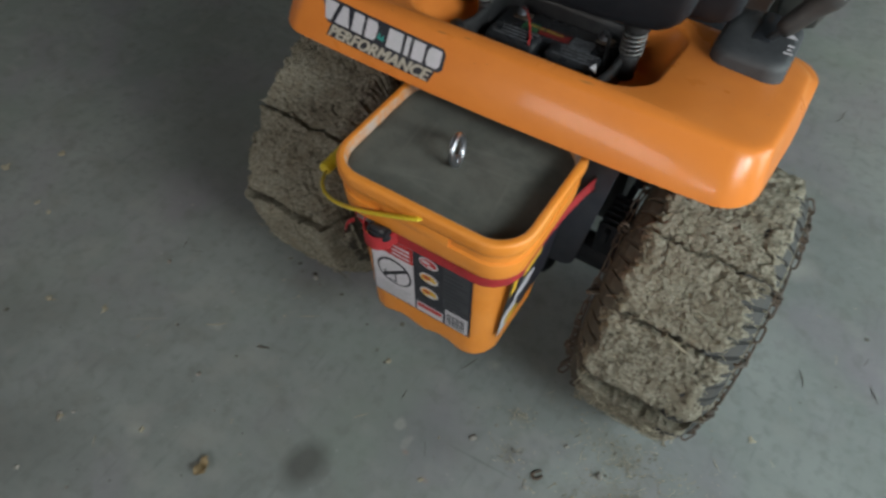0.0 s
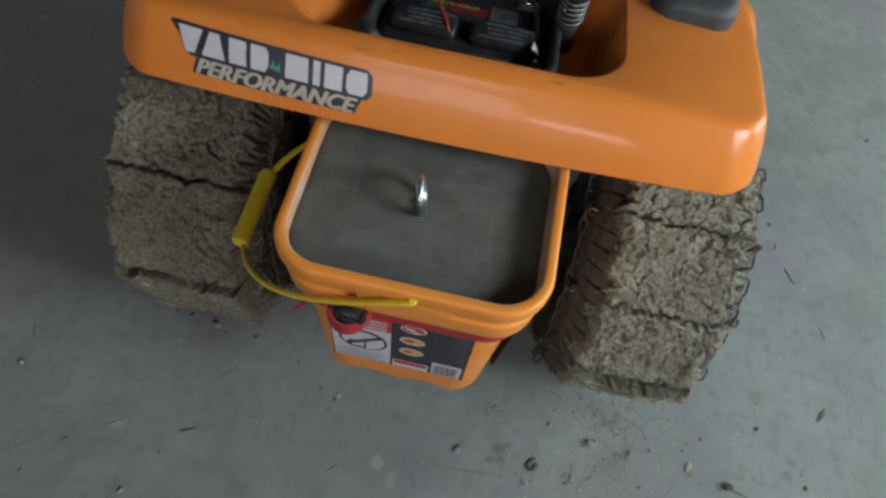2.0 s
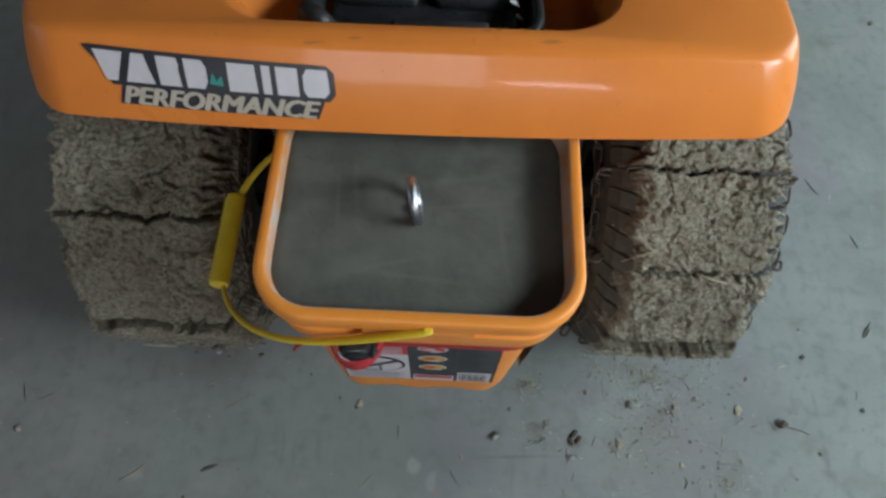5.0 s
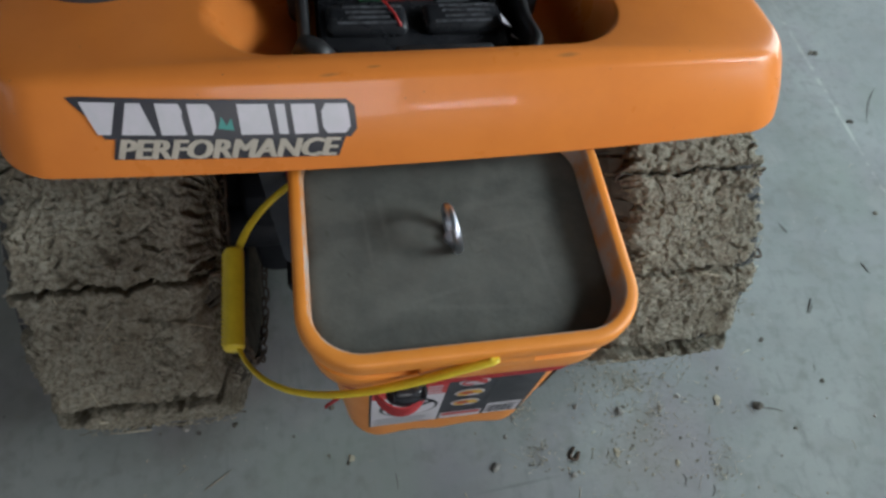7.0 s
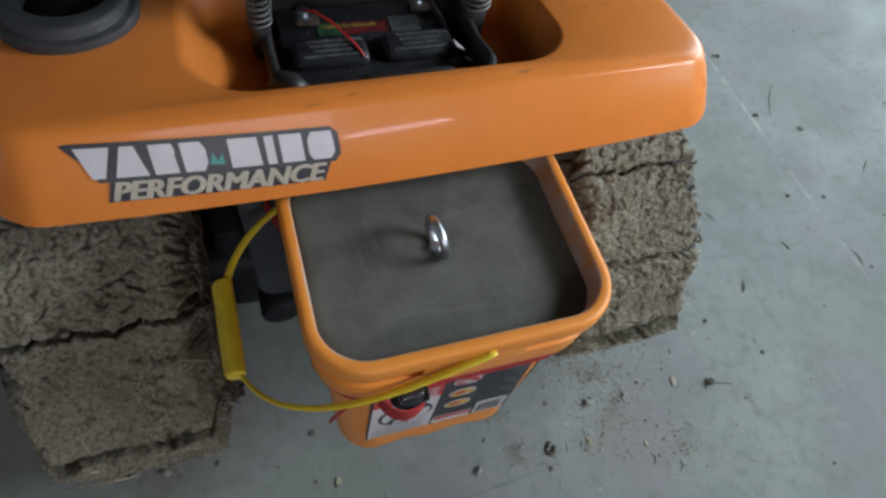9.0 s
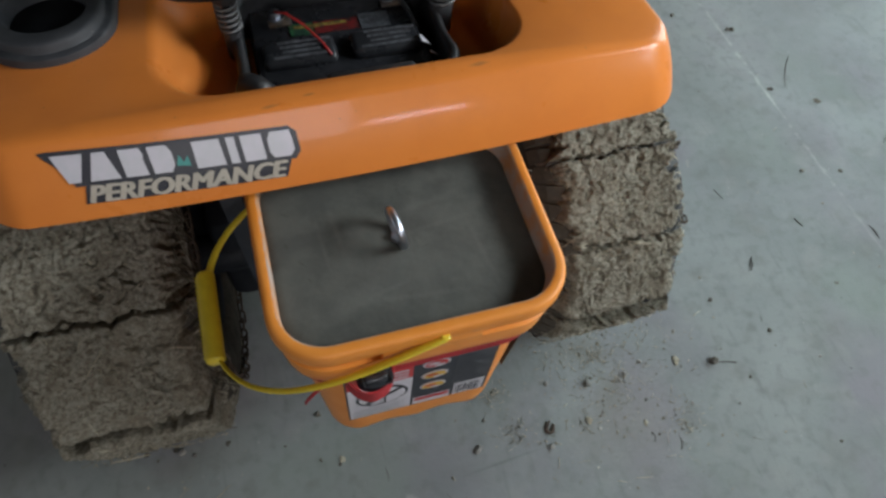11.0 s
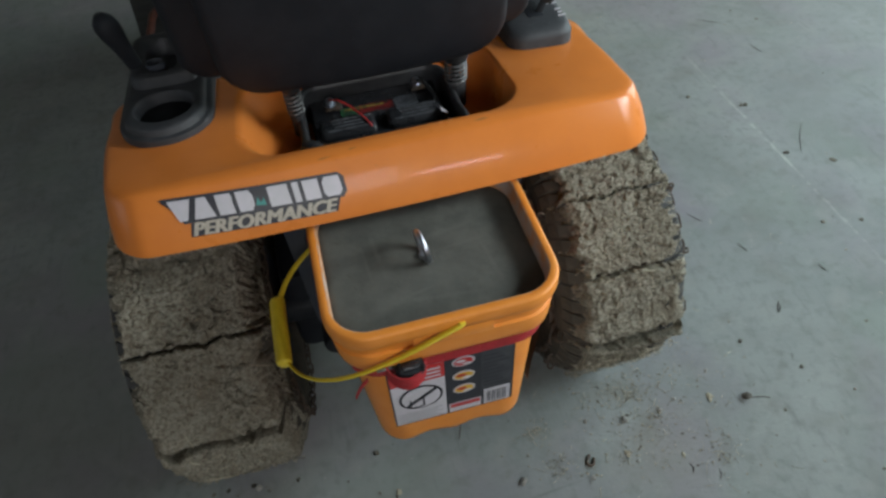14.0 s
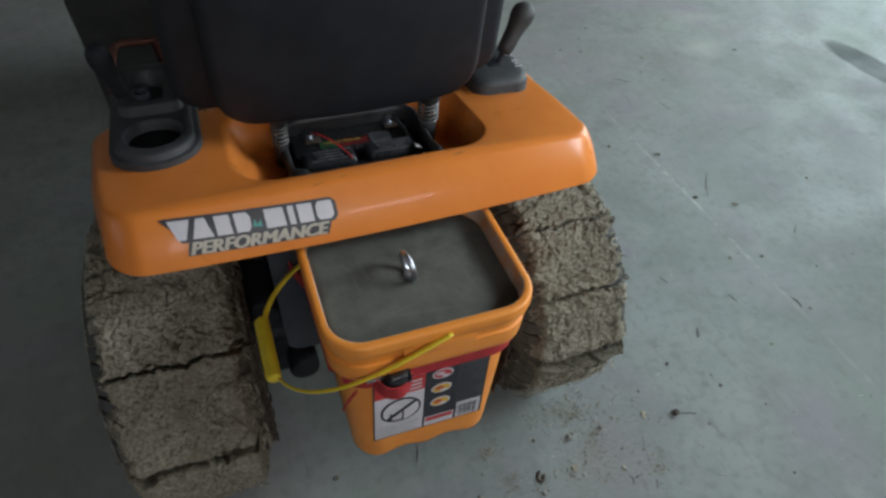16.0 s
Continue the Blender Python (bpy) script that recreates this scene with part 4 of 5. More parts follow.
def cup_holder():
    cx, cy, slope = -0.2905, 0.286, -0.10
    arc, side, back = 24, 8, 10

    def tier(half, y0, y1, z):
        """A plate's outline: a round front end, straight sides, square back."""
        pts = [(cx + half * math.cos(math.pi + math.pi * i / arc), y0 + half + half * math.sin(math.pi + math.pi * i / arc)) for i in range(arc + 1)]
        pts += [(cx + half, y0 + half + (y1 - y0 - half) * i / side) for i in range(1, side + 1)]
        pts += [(cx + half - 2 * half * i / back, y1) for i in range(1, back + 1)]
        pts += [(cx - half, y1 + (y0 + half - y1) * i / side) for i in range(1, side)]
        return [(x, y, z + slope * (y - 0.224)) for x, y in pts]

    def hole(r, z):
        """A round outline with as many points as a tier, matched to it by direction."""
        out = []
        for x, y, _ in tier(0.060, 0.224, 0.350, 0):
            d = Vector((x - cx, y - (0.224 + 0.060), 0)).normalized()
            out.append((cx + r * d.x, cy + 0.006 + r * d.y, z + slope * (cy + r * d.y - 0.224)))
        return out

    loops = [tier(0.0615, 0.2240, 0.455, 0.600), tier(0.0620, 0.2235, 0.455, 0.6480), tier(0.0612, 0.2243, 0.4545, 0.6510), tier(0.0585, 0.2270, 0.454, 0.6524),
             tier(0.0545, 0.2310, 0.452, 0.6530), tier(0.0535, 0.2320, 0.451, 0.6545), tier(0.0530, 0.2325, 0.450, 0.6595), tier(0.0512, 0.2345, 0.448, 0.6622), tier(0.0480, 0.2375, 0.445, 0.6634),
             hole(0.0425, 0.6636), hole(0.0405, 0.6630), hole(0.0390, 0.6605), hole(0.0380, 0.650), hole(0.0375, 0.6455), hole(0.0365, 0.6440), hole(0.002, 0.6440)]
    mesh_ob("cup_holder", *loft(loops), M_GREYP, tractor, "dark grey plastic console with a round cup holder", sharp=50)
    # the hole is shallow; a black disc gives it the shade of a deep cup
    mesh_ob("cup_floor", *loft([hole(0.0368, 0.6446), hole(0.0368, 0.6466), hole(0.002, 0.6466)], True), M_VINYL, tractor, "dark bottom of the cup holder")
    loops = [rr(cx - 0.0475 + d, cx + 0.0475 - d, 0.344 + d * 0.6, 0.470 - d, 0.020, zz + slope * 0.10) for d, zz in ((0, 0.62), (0.002, 0.672), (0.005, 0.677), (0.010, 0.678), (0.024, 0.678), (0.027, 0.674), (0.030, 0.63))]
    mesh_ob("lever_console", *loft(loops), M_GREYP, tractor, "dark grey plastic lever console", sharp=50)
    pts = [(-0.300 + 0.012 * math.cos(a), 0.382 + 0.012 * math.sin(a), 0.650 + 0.004 * a / 6.28) for a in [2 * math.pi * i / 12 for i in range(60)]]
    mesh_ob("lever_spring", *tube(pts, 0.0022, 6), M_FRAME, tractor, "small dark spring")
    a, b = Vector((-0.318, 0.388, 0.625)), Vector((-0.341, 0.385, 0.738))
    rod = mesh_ob("deck_lever", *tube([a, a.lerp(b, 0.5), b], 0.0055, 10), M_BLACKP, tractor, "steel deck lift lever")
    d = (b - a).normalized()
    c = a + d * 0.034
    pts = [c.lerp(b + d * 0.012, i / 10) for i in range(11)]
    mesh_ob("lever_grip", *tube(pts, [0.0085, 0.0105, 0.0110, 0.0115, 0.0122, 0.0132, 0.0148, 0.0164, 0.0168, 0.0145, 0.0065], 16), M_VINYL, rod, "black rubber lever grip")


cup_holder()


def gear_lever():
    loops = [rr(0.206 + d, 0.309 - d, 0.299 + d * 1.2, 0.428 - d, 0.026, zz) for d, zz in ((0, 0.59), (0.001, 0.640), (0.004, 0.6475), (0.010, 0.651), (0.020, 0.6515))]
    base = mesh_ob("lever_base", *loft(loops), M_GREYP, tractor, "dark grey plastic shift lever base", sharp=50)
    # no recess is cut: a flat dark plate draws its shade
    part("lever_slot", box_bm((0.024, 0.074, 0.0024), (0.260, 0.384, 0.6516), 0.001), M_VINYL, base, "flat dark plate that stands for the shaded lever recess")
    bm = bmesh.new()
    bm.faces.new([bm.verts.new(p) for p in ((0.284, 0.372, 0.6530), (0.303, 0.372, 0.6530), (0.290, 0.388, 0.6530))])
    part("arrow_mark", bm, M_WHITE, base, smooth=False)
    for y, w in ((0.338, 0.012), (0.347, 0.006), (0.356, 0.009)):
        part("print_bar", box_bm((w, 0.003, 0.001), (0.298, y, 0.6522), 0), M_WHITE, base, smooth=False)
    a, b = Vector((0.259, 0.354, 0.635)), Vector((0.318, 0.382, 0.728))
    rod = mesh_ob("shift_lever", *tube([a, a.lerp(b, 0.5), b], 0.0055, 10), M_GREYP, tractor, "grey steel shift lever")
    d = (b - a).normalized()
    c = a + d * 0.036
    pts = [c.lerp(b + d * 0.012, i / 10) for i in range(11)]
    mesh_ob("shift_grip", *tube(pts, [0.0105, 0.0134, 0.0140, 0.0142, 0.0146, 0.0156, 0.0176, 0.0198, 0.0206, 0.0182, 0.0090], 16), M_GRIP, rod, "dark rubber shift grip")


gear_lever()


def tractor_front():
    loops = [rr(-0.22 + d, 0.22 - d, 1.0 + d, 1.72 - d, 0.08, z) for d, z in ((0, 0.42), (0, 0.70), (0.015, 0.74), (0.05, 0.76))]
    mesh_ob("hood", *loft(loops, True), M_ORANGE, tractor, "orange engine hood")
    mesh_ob("dash", *loft([rr(-0.17 + d, 0.17 - d, 0.86 + d, 1.02 - d, 0.04, z) for d, z in ((0, 0.40), (0.01, 0.78), (0.03, 0.82))], True), M_BLACKP, tractor, "black dash panel")
    pts = [(0.17 * math.cos(a), 0.84 + 0.17 * math.sin(a) * 0.85, 0.90 + 0.17 * math.sin(a) * 0.5) for a in [2 * math.pi * i / 40 for i in range(40)]]
    wheel = mesh_ob("steering_wheel", *tube(pts, 0.013, 8, closed=True), M_BLACKP, tractor, "black steering wheel")
    mesh_ob("steering_column", *tube([(0, 0.94, 0.78), (0, 0.84, 0.90)], 0.02, 10), M_BLACKP, tractor)
    mesh_ob("spoke", *tube([(-0.16, 0.84, 0.90), (0, 0.84, 0.90), (0.16, 0.84, 0.90)], 0.012, 8), M_BLACKP, tractor)
    for x in (-0.27, 0.27):
        bm = cyl_bm(0.19, 0.13, (x, 1.60, 0.19), "X", 40, bevel=0.04)
        part("front_wheel", bm, M_RUBBER, tractor, "black front tyre")
    part("front_axle", cyl_bm(0.025, 0.5, (0, 1.60, 0.19), "X"), M_FRAME, tractor)


tractor_front()


def battery():
    bat = empty("battery", "black garden tractor battery in an open tray under the seat", "battery")
    part("case", box_bm((0.195, 0.128, 0.100), (-0.006, 0.268, 0.530), 0.006), M_BLACKP, bat)
    part("lid", box_bm((0.190, 0.122, 0.012), (-0.006, 0.268, 0.584), 0.004), M_GLOSSP, bat)
    for x, y in ((0.060, 0.318), (-0.072, 0.308)):
        part("terminal", cyl_bm(0.0065, 0.014, (x, y, 0.597), segs=6, bevel=0.001), M_ZINC, bat, "dull bolt terminal")
        part("clamp", box_bm((0.026, 0.018, 0.004), (x + 0.004, y - 0.004, 0.5930), 0.0015), M_RUST, bat)
        part("washer", cyl_bm(0.0092, 0.002, (x, y, 0.5960), segs=20), M_ZINC, bat)
    for x in (-0.054, 0.042):
        cap = part("vent_cap", box_bm((0.080, 0.036, 0.016), (x, 0.246, 0.595), 0.007, 3), M_GLOSSP, bat, "dark grey vent cap strip with worn print")
        for k in range(4):
            part("print_bar", box_bm((0.058 - 0.009 * ((k * 2) % 3), 0.0036, 0.0008), (x + 0.002 * k, 0.235 + 0.0072 * k, 0.6032), 0), M_PRINTPALE, cap, smooth=False)
    part("label_sticker", box_bm((0.050, 0.018, 0.001), (-0.006, 0.288, 0.5908), 0), M_STICKRED, bat, "dull red printed sticker", smooth=False)
    part("label_sticker", box_bm((0.026, 0.018, 0.001), (-0.046, 0.288, 0.5908), 0), M_STICKGREEN, bat, "dull green printed sticker", smooth=False)
    part("label_sticker", box_bm((0.060, 0.004, 0.001), (-0.024, 0.291, 0.5916), 0), M_STICKYEL, bat, "dull yellow printed line", smooth=False)
    part("label_sticker", box_bm((0.034, 0.024, 0.001), (0.038, 0.288, 0.5912), 0), M_PRINTPALE, bat, "pale printed sticker", smooth=False)
    pts = [(-0.072, 0.308, 0.603), (-0.060, 0.296, 0.609), (-0.044, 0.274, 0.609), (-0.028, 0.246, 0.6055), (-0.022, 0.230, 0.603)]
    mesh_ob("cable", *tube(pts, 0.0015, 6), M_REDWIRE, bat, "thin red wire")
    pts = [(0.060, 0.318, 0.600), (0.070, 0.306, 0.606), (0.078, 0.284, 0.600), (0.084, 0.258, 0.590), (0.088, 0.236, 0.575)]
    mesh_ob("cable", *tube(pts, 0.003, 6), M_BLACKP, bat)
    bm = bmesh.new()
    for a, b, c in (((0.079, 0.240, 0.606), (0.087, 0.220, 0.607), (0.077, 0.222, 0.611)), ((0.085, 0.214, 0.605), (0.091, 0.204, 0.606), (0.082, 0.206, 0.609))):
        p = [bm.verts.new(q) for q in (a, b, c)] + [bm.verts.new((q[0] + 0.001, q[1] + 0.001, q[2] - 0.003)) for q in (a, b, c)]
        bm.faces.new(p[:3]), bm.faces.new(p[3:][::-1])
        for k in range(3):
            bm.faces.new((p[k], p[(k + 1) % 3], p[3 + (k + 1) % 3], p[3 + k]))
    part("plastic_tab", bm, M_WHITE, bat, "white plastic tab", smooth=False)
    # open tray: a rounded rim, low at the sides, with a thick front bar
    def rim(d, z):
        return [(x, y, z - 0.012 * smoothstep(0.19, 0.24, y)) for x, y, _ in rr(-0.122 + d, 0.110 - d, 0.160 + d, 0.345 - d, 0.034 - d * 0.6, 0, 10, 12)]
    loops = [rim(0.010, 0.50), rim(0.003, 0.606), rim(0.0, 0.614), rim(0.0005, 0.620), rim(0.003, 0.6235), rim(0.007, 0.6245), rim(0.010, 0.6225), rim(0.0115, 0.616), rim(0.013, 0.49)]
    tray = mesh_ob("battery_tray", *loft(loops, False, True), M_BLACKP, tractor, "black plastic battery tray", sharp=60)
    part("tray_tab", box_bm((0.092, 0.017, 0.017), (0.010, 0.168, 0.624), 0.005, 3), M_BLACKP, tray)
    part("tray_lip", box_bm((0.030, 0.004, 0.014), (-0.028, 0.159, 0.610), 0.001), M_BLACKP, tray)
    part("tray_lip", box_bm((0.034, 0.004, 0.014), (0.036, 0.159, 0.610), 0.001), M_BLACKP, tray)
    mesh_ob("tray_post", *tube([(-0.116, 0.190, 0.570), (-0.116, 0.187, 0.612), (-0.113, 0.181, 0.627), (-0.104, 0.174, 0.629), (-0.092, 0.170, 0.620)], [0.012, 0.012, 0.0115, 0.0105, 0.008], 12), M_BLACKP, tray)


battery()

# ---- the bucket ----
BX0, BX1, BY0, BY1, RIM = -0.139, 0.1455, -0.104, 0.132, 0.584


def pail_face(z):
    """How far the pail's wall stands in from the rim at a height."""
    f = (0.50 - z) / 0.23
    return 0.0155 + 0.003 * max(0.0, f)


def bucket():
    pail = empty("bucket", "square orange plastic pail strapped behind the tractor as a weight", "bucket")
    loops = []
    def ring(d, z):
        loops.append(rr(BX0 + d, BX1 - d, BY0 + d, BY1 - d, 0.052 - 0.8 * min(d, 0.016), z, 10, 14))
    def wall(z, d, r):
        e = pail_face(z) + d
        side = 0.015 * max(0.0, (0.50 - z) / 0.23)
        loops.append(rr(BX0 + e + side, BX1 - e - side, BY0 + e, BY1 - e - side, r, z, 10, 14))
    wall(0.274, 0.018, 0.03), wall(0.266, 0.008, 0.036), wall(0.268, 0.003, 0.04), wall(0.274, 0.0, 0.042)
    for k in range(6):
        z = 0.284 + 0.216 * k / 5
        wall(z, 0.0, 0.042 + 0.010 * k / 5)
    for d, z in ((0.0150, 0.5050), (0.0085, 0.5055), (0.0066, 0.5075), (0.0060, 0.512), (0.0042, 0.5365), (0.0046, 0.5385), (0.0078, 0.5400), (0.0076, 0.5560), (0.0030, 0.5575), (0.0022, 0.560), (0.0006, 0.563), (0.0, 0.567), (0.0, 0.578), (0.0010, 0.5815), (0.0030, 0.5829), (0.0060, 0.5831),
                 (0.0100, 0.5830), (0.0113, 0.5822), (0.0119, 0.579), (0.0127, 0.57), (0.0146, 0.555), (0.045, 0.29)):
        ring(d, z)
    v, f = loft(loops, True, True)
    # scalloped foot
    v = [(x, y, z + (0.012 * (0.5 - 0.5 * math.cos(2 * math.pi * max(-0.5, min(0.5, (abs(x) - 0.035) / 0.09)) + math.pi)) if z < 0.287 and abs(x) < 0.08 else 0)) for x, y, z in v]
    body = mesh_ob("body", v, f, M_PAIL, pail, sharp=50)
    body.data.materials.append(M_LINING)
    n = len(loops[0])
    for p in body.data.polygons:
        if len(p.vertices) == 4 and min(k // n for k in p.vertices) >= len(loops) - 6:
            p.material_index = 1
    for y in (BY0 + 0.0065, BY1 - 0.0065):
        part("collar_plate", box_bm((0.097, 0.0075, 0.0195), (0.0045, y, 0.548), 0.0008), M_PAIL, pail)
    # front label
    def sticker(name, x0, x1, z0, z1, lift, mat, parent, sides=0):
        bm = bmesh.new()
        pts = [(x0, z0), (x1, z0), (x1, z1), (x0, z1)]
        if sides:
            pts = [((x0 + x1) / 2 + (x1 - x0) / 2 * math.cos(2 * math.pi * i / sides), (z0 + z1) / 2 + (z1 - z0) / 2 * math.sin(2 * math.pi * i / sides)) for i in range(sides)]
        bm.faces.new([bm.verts.new((x, BY0 + pail_face(z) - lift, z)) for x, z in pts])
        return part(name, bm, mat, parent, smooth=False)
    lab = sticker("label", -0.083, 0.086, 0.328, 0.480, 0.0012, M_DARK, pail)
    lab["label"] = "printed paper label with warning sign, icons and barcode"
    sticker("white_panel", -0.081, -0.009, 0.331, 0.476, 0.0018, M_WHITE, lab)
    sticker("red_panel", -0.081, -0.009, 0.440, 0.476, 0.0024, M_PRINTRED, lab)
    for z in (0.446, 0.455, 0.464):
        sticker("print_bar", -0.044, -0.014, z, z + 0.004, 0.003, M_WHITE, lab)
    sticker("sign_ring", -0.073, -0.013, 0.368, 0.430, 0.0024, M_DARK, lab, 28)
    sticker("sign_field", -0.0696, -0.0164, 0.3716, 0.4264, 0.003, M_WHITE, lab, 28)
    bm = bmesh.new()
    bm.faces.new([bm.verts.new((x, BY0 + pail_face(z) - 0.0036, z)) for x, z in ((-0.0652, 0.3845), (-0.0235, 0.4195), (-0.0190, 0.4150), (-0.0607, 0.3800))])
    part("sign_bar", bm, M_DARK, lab, smooth=False)
    for x0, x1, z0, z1 in ((-0.0595, -0.0570, 0.378, 0.398), (-0.0415, -0.0390, 0.378, 0.398), (-0.0595, -0.0390, 0.3765, 0.3790)):
        sticker("sign_line", x0, x1, z0, z1, 0.0042, M_DARK, lab)
    for k in range(5):
        z = 0.335 + 0.006 * k
        sticker("print_bar", -0.078, -0.016 - 0.006 * (k % 2), z, z + 0.0022, 0.0024, M_PRINTFAINT, lab)
    for k, mat in enumerate((M_PRINTYEL, M_PRINTYEL, M_PRINTRED)):
        z = 0.380 + 0.036 * k
        sticker("icon", 0.001, 0.032, z, z + 0.024, 0.0018, M_WHITE, lab, 20)
        sticker("icon_shape", 0.0035, 0.0295, z + 0.003, z + 0.021, 0.0024, mat, lab, 16)
        sticker("icon_mark", 0.006, 0.020, z + 0.011, z + 0.018, 0.0030, M_WHITE if k == 2 else M_PRINTRED, lab, 10)
        sticker("icon_mark", 0.014, 0.027, z + 0.005, z + 0.010, 0.0030, M_WHITE, lab, 10)
    sticker("side_panel", 0.040, 0.082, 0.376, 0.476, 0.0018, M_PRINTGREY, lab)
    for k in range(9):
        z = 0.384 + 0.0098 * k
        sticker("print_bar", 0.043, 0.079 - 0.008 * ((k * 7) % 3), z, z + 0.003, 0.0024, M_DARK, lab)
    sticker("white_box", -0.006, 0.040, 0.331, 0.356, 0.0018, M_WHITE, lab)
    sticker("red_strip", -0.004, 0.038, 0.344, 0.354, 0.0024, M_PRINTRED, lab)
    sticker("barcode_box", 0.044, 0.082, 0.331, 0.373, 0.0018, M_WHITE, lab)
    for k in range(13):
        x = 0.047 + 0.0024 * k
        sticker("barcode_bar", x, x + 0.0008 + 0.0007 * ((k * 5) % 3) / 2, 0.336, 0.366, 0.0024, M_DARK, lab)
    # side label, as plain colour fields
    def side(name, y0, y1, z0, z1, lift, mat, parent, sides=0):
        bm = bmesh.new()
        pts = [(y0, z0), (y1, z0), (y1, z1), (y0, z1)]
        if sides:
            pts = [((y0 + y1) / 2 + (y1 - y0) / 2 * math.cos(2 * math.pi * i / sides), (z0 + z1) / 2 + (z1 - z0) / 2 * math.sin(2 * math.pi * i / sides)) for i in range(sides)]
        bm.faces.new([bm.verts.new((BX1 - pail_face(z) - 0.015 * max(0.0, (0.50 - z) / 0.23) + lift, y, z)) for y, z in pts])
        return part(name, bm, mat, parent, smooth=False)
    lab2 = side("side_label", -0.066, 0.092, 0.326, 0.478, 0.0012, M_DARK, pail)
    lab2["label"] = "printed side label with yellow and white colour fields"
    side("white_field", -0.064, -0.02, 0.328, 0.390, 0.0018, M_WHITE, lab2)
    side("white_field", -0.035, 0.025, 0.385, 0.42, 0.0020, M_WHITE, lab2, 20)
    side("orange_field", -0.050, -0.01, 0.336, 0.366, 0.0026, M_PRINTYEL, lab2, 14)
    side("yellow_field", -0.060, 0.03, 0.436, 0.474, 0.0018, M_PRINTYEL, lab2)
    side("dark_field", -0.045, -0.025, 0.44, 0.468, 0.0026, M_DARK, lab2)
    # bail handle, folded down to one side
    cy = (BY0 + BY1) / 2
    pts, rad = [], []
    for i in range(41):
        a = -math.pi / 2 + math.pi * i / 40
        s = math.sin(a)
        c = max(0.0, math.cos(a)) ** 0.62
        pts.append((0.011 - 0.215 * c, cy + (0.1285 - 0.0085 * (1 - c)) * (1 if s > 0 else -1) * abs(s) ** 0.8, 0.571 - 0.097 * c))
    pts = [(0.017, pts[0][1], 0.5735)] + pts + [(0.017, pts[-1][1], 0.5735)]
    v, f = tube(pts, [0.0030] + [0.0019 + 0.0030 * (abs(i - 20) / 20) ** 1.5 + (0.0024 * smoothstep(20, 24, i) * (1 - (i - 20) / 20)) for i in range(41)] + [0.0030], 10, 0.55)
    handle = mesh_ob("handle", v, f, M_YELLOW, pail, "yellow plastic bail handle")
    g = [(-0.2015, cy - 0.052 + 0.104 * (t + 1) / 2, 0.4755) for t in [-1 + i / 28 for i in range(57)]]
    v, f = tube(g, [0.0082] + [0.0098 for i in range(55)] + [0.0080], 12)
    grip = mesh_ob("grip", v, f, M_YELLOW, handle, "yellow grip ribbed on its outer side")
    rib = part("rib", box_bm((0.0034, 0.0022, 0.010), (0, 0, 0), 0.0006, 1), M_YELLOW, grip)
    for i in range(22):
        if i:
            rib = rib.copy()
            scene.collection.objects.link(rib)
        rib.location = (-0.2106, cy - 0.046 + 0.0044 * i, 0.4745)
    for y in (BY0 - 0.001, BY1 + 0.001):
        part("pivot", cyl_bm(0.0032, 0.006, (0.011, y, 0.571), "Y", 20, bevel=0.0015), M_YELLOW, handle)
    return pail


bucket()


def concrete():
    loops = []
    d0 = 0.0128
    for f, z in ((1.0, 0.30), (1.0, 0.5600), (0.985, 0.5612), (0.93, 0.5620), (0.82, 0.5616), (0.7, 0.5619), (0.5, 0.5624), (0.3, 0.5626), (0.1, 0.5626)):
        cx, cy = (BX0 + BX1) / 2, (BY0 + BY1) / 2
        hx, hy = (BX1 - BX0) / 2 - d0 - (0.022 if z < 0.4 else 0), (BY1 - BY0) / 2 - d0 - (0.022 if z < 0.4 else 0)
        loop = rr(cx - hx * f, cx + hx * f, cy - hy * f, cy + hy * f, 0.041 * f, z, 10, 14)
        if z > 0.55:
            loop = [(x, y, zz - 0.055 * (x - 0.003) + 0.0012 + 0.0012 * noise.noise(Vector((x * 28, y * 28, 3))) + 0.0006 * noise.noise(Vector((x * 90, y * 90, 1)))) for x, y, zz in loop]
        loops.append(loop)
    slab = mesh_ob("concrete_block", *loft(loops, True, True), M_CONC)
    tagged(slab, "grey concrete cast inside the bucket with an eye bolt", "concrete block")
    # eye bolt
    pts = [(-0.004 - 0.0028 * math.cos(a) - 0.0026 * math.sin(a), 0.0180 * math.cos(a) + 0.010, 0.5830 + 0.0190 * math.sin(a)) for a in [2 * math.pi * i / 32 for i in range(32)]]
    eye = mesh_ob("eye_bolt", *tube(pts, 0.0042, 14, closed=True), M_ZINC, slab, "shiny zinc-plated eye bolt")
    part("shank", cyl_bm(0.0055, 0.02, (-0.004, 0.010, 0.560), bevel=0.001), M_ZINC, eye)
    return slab


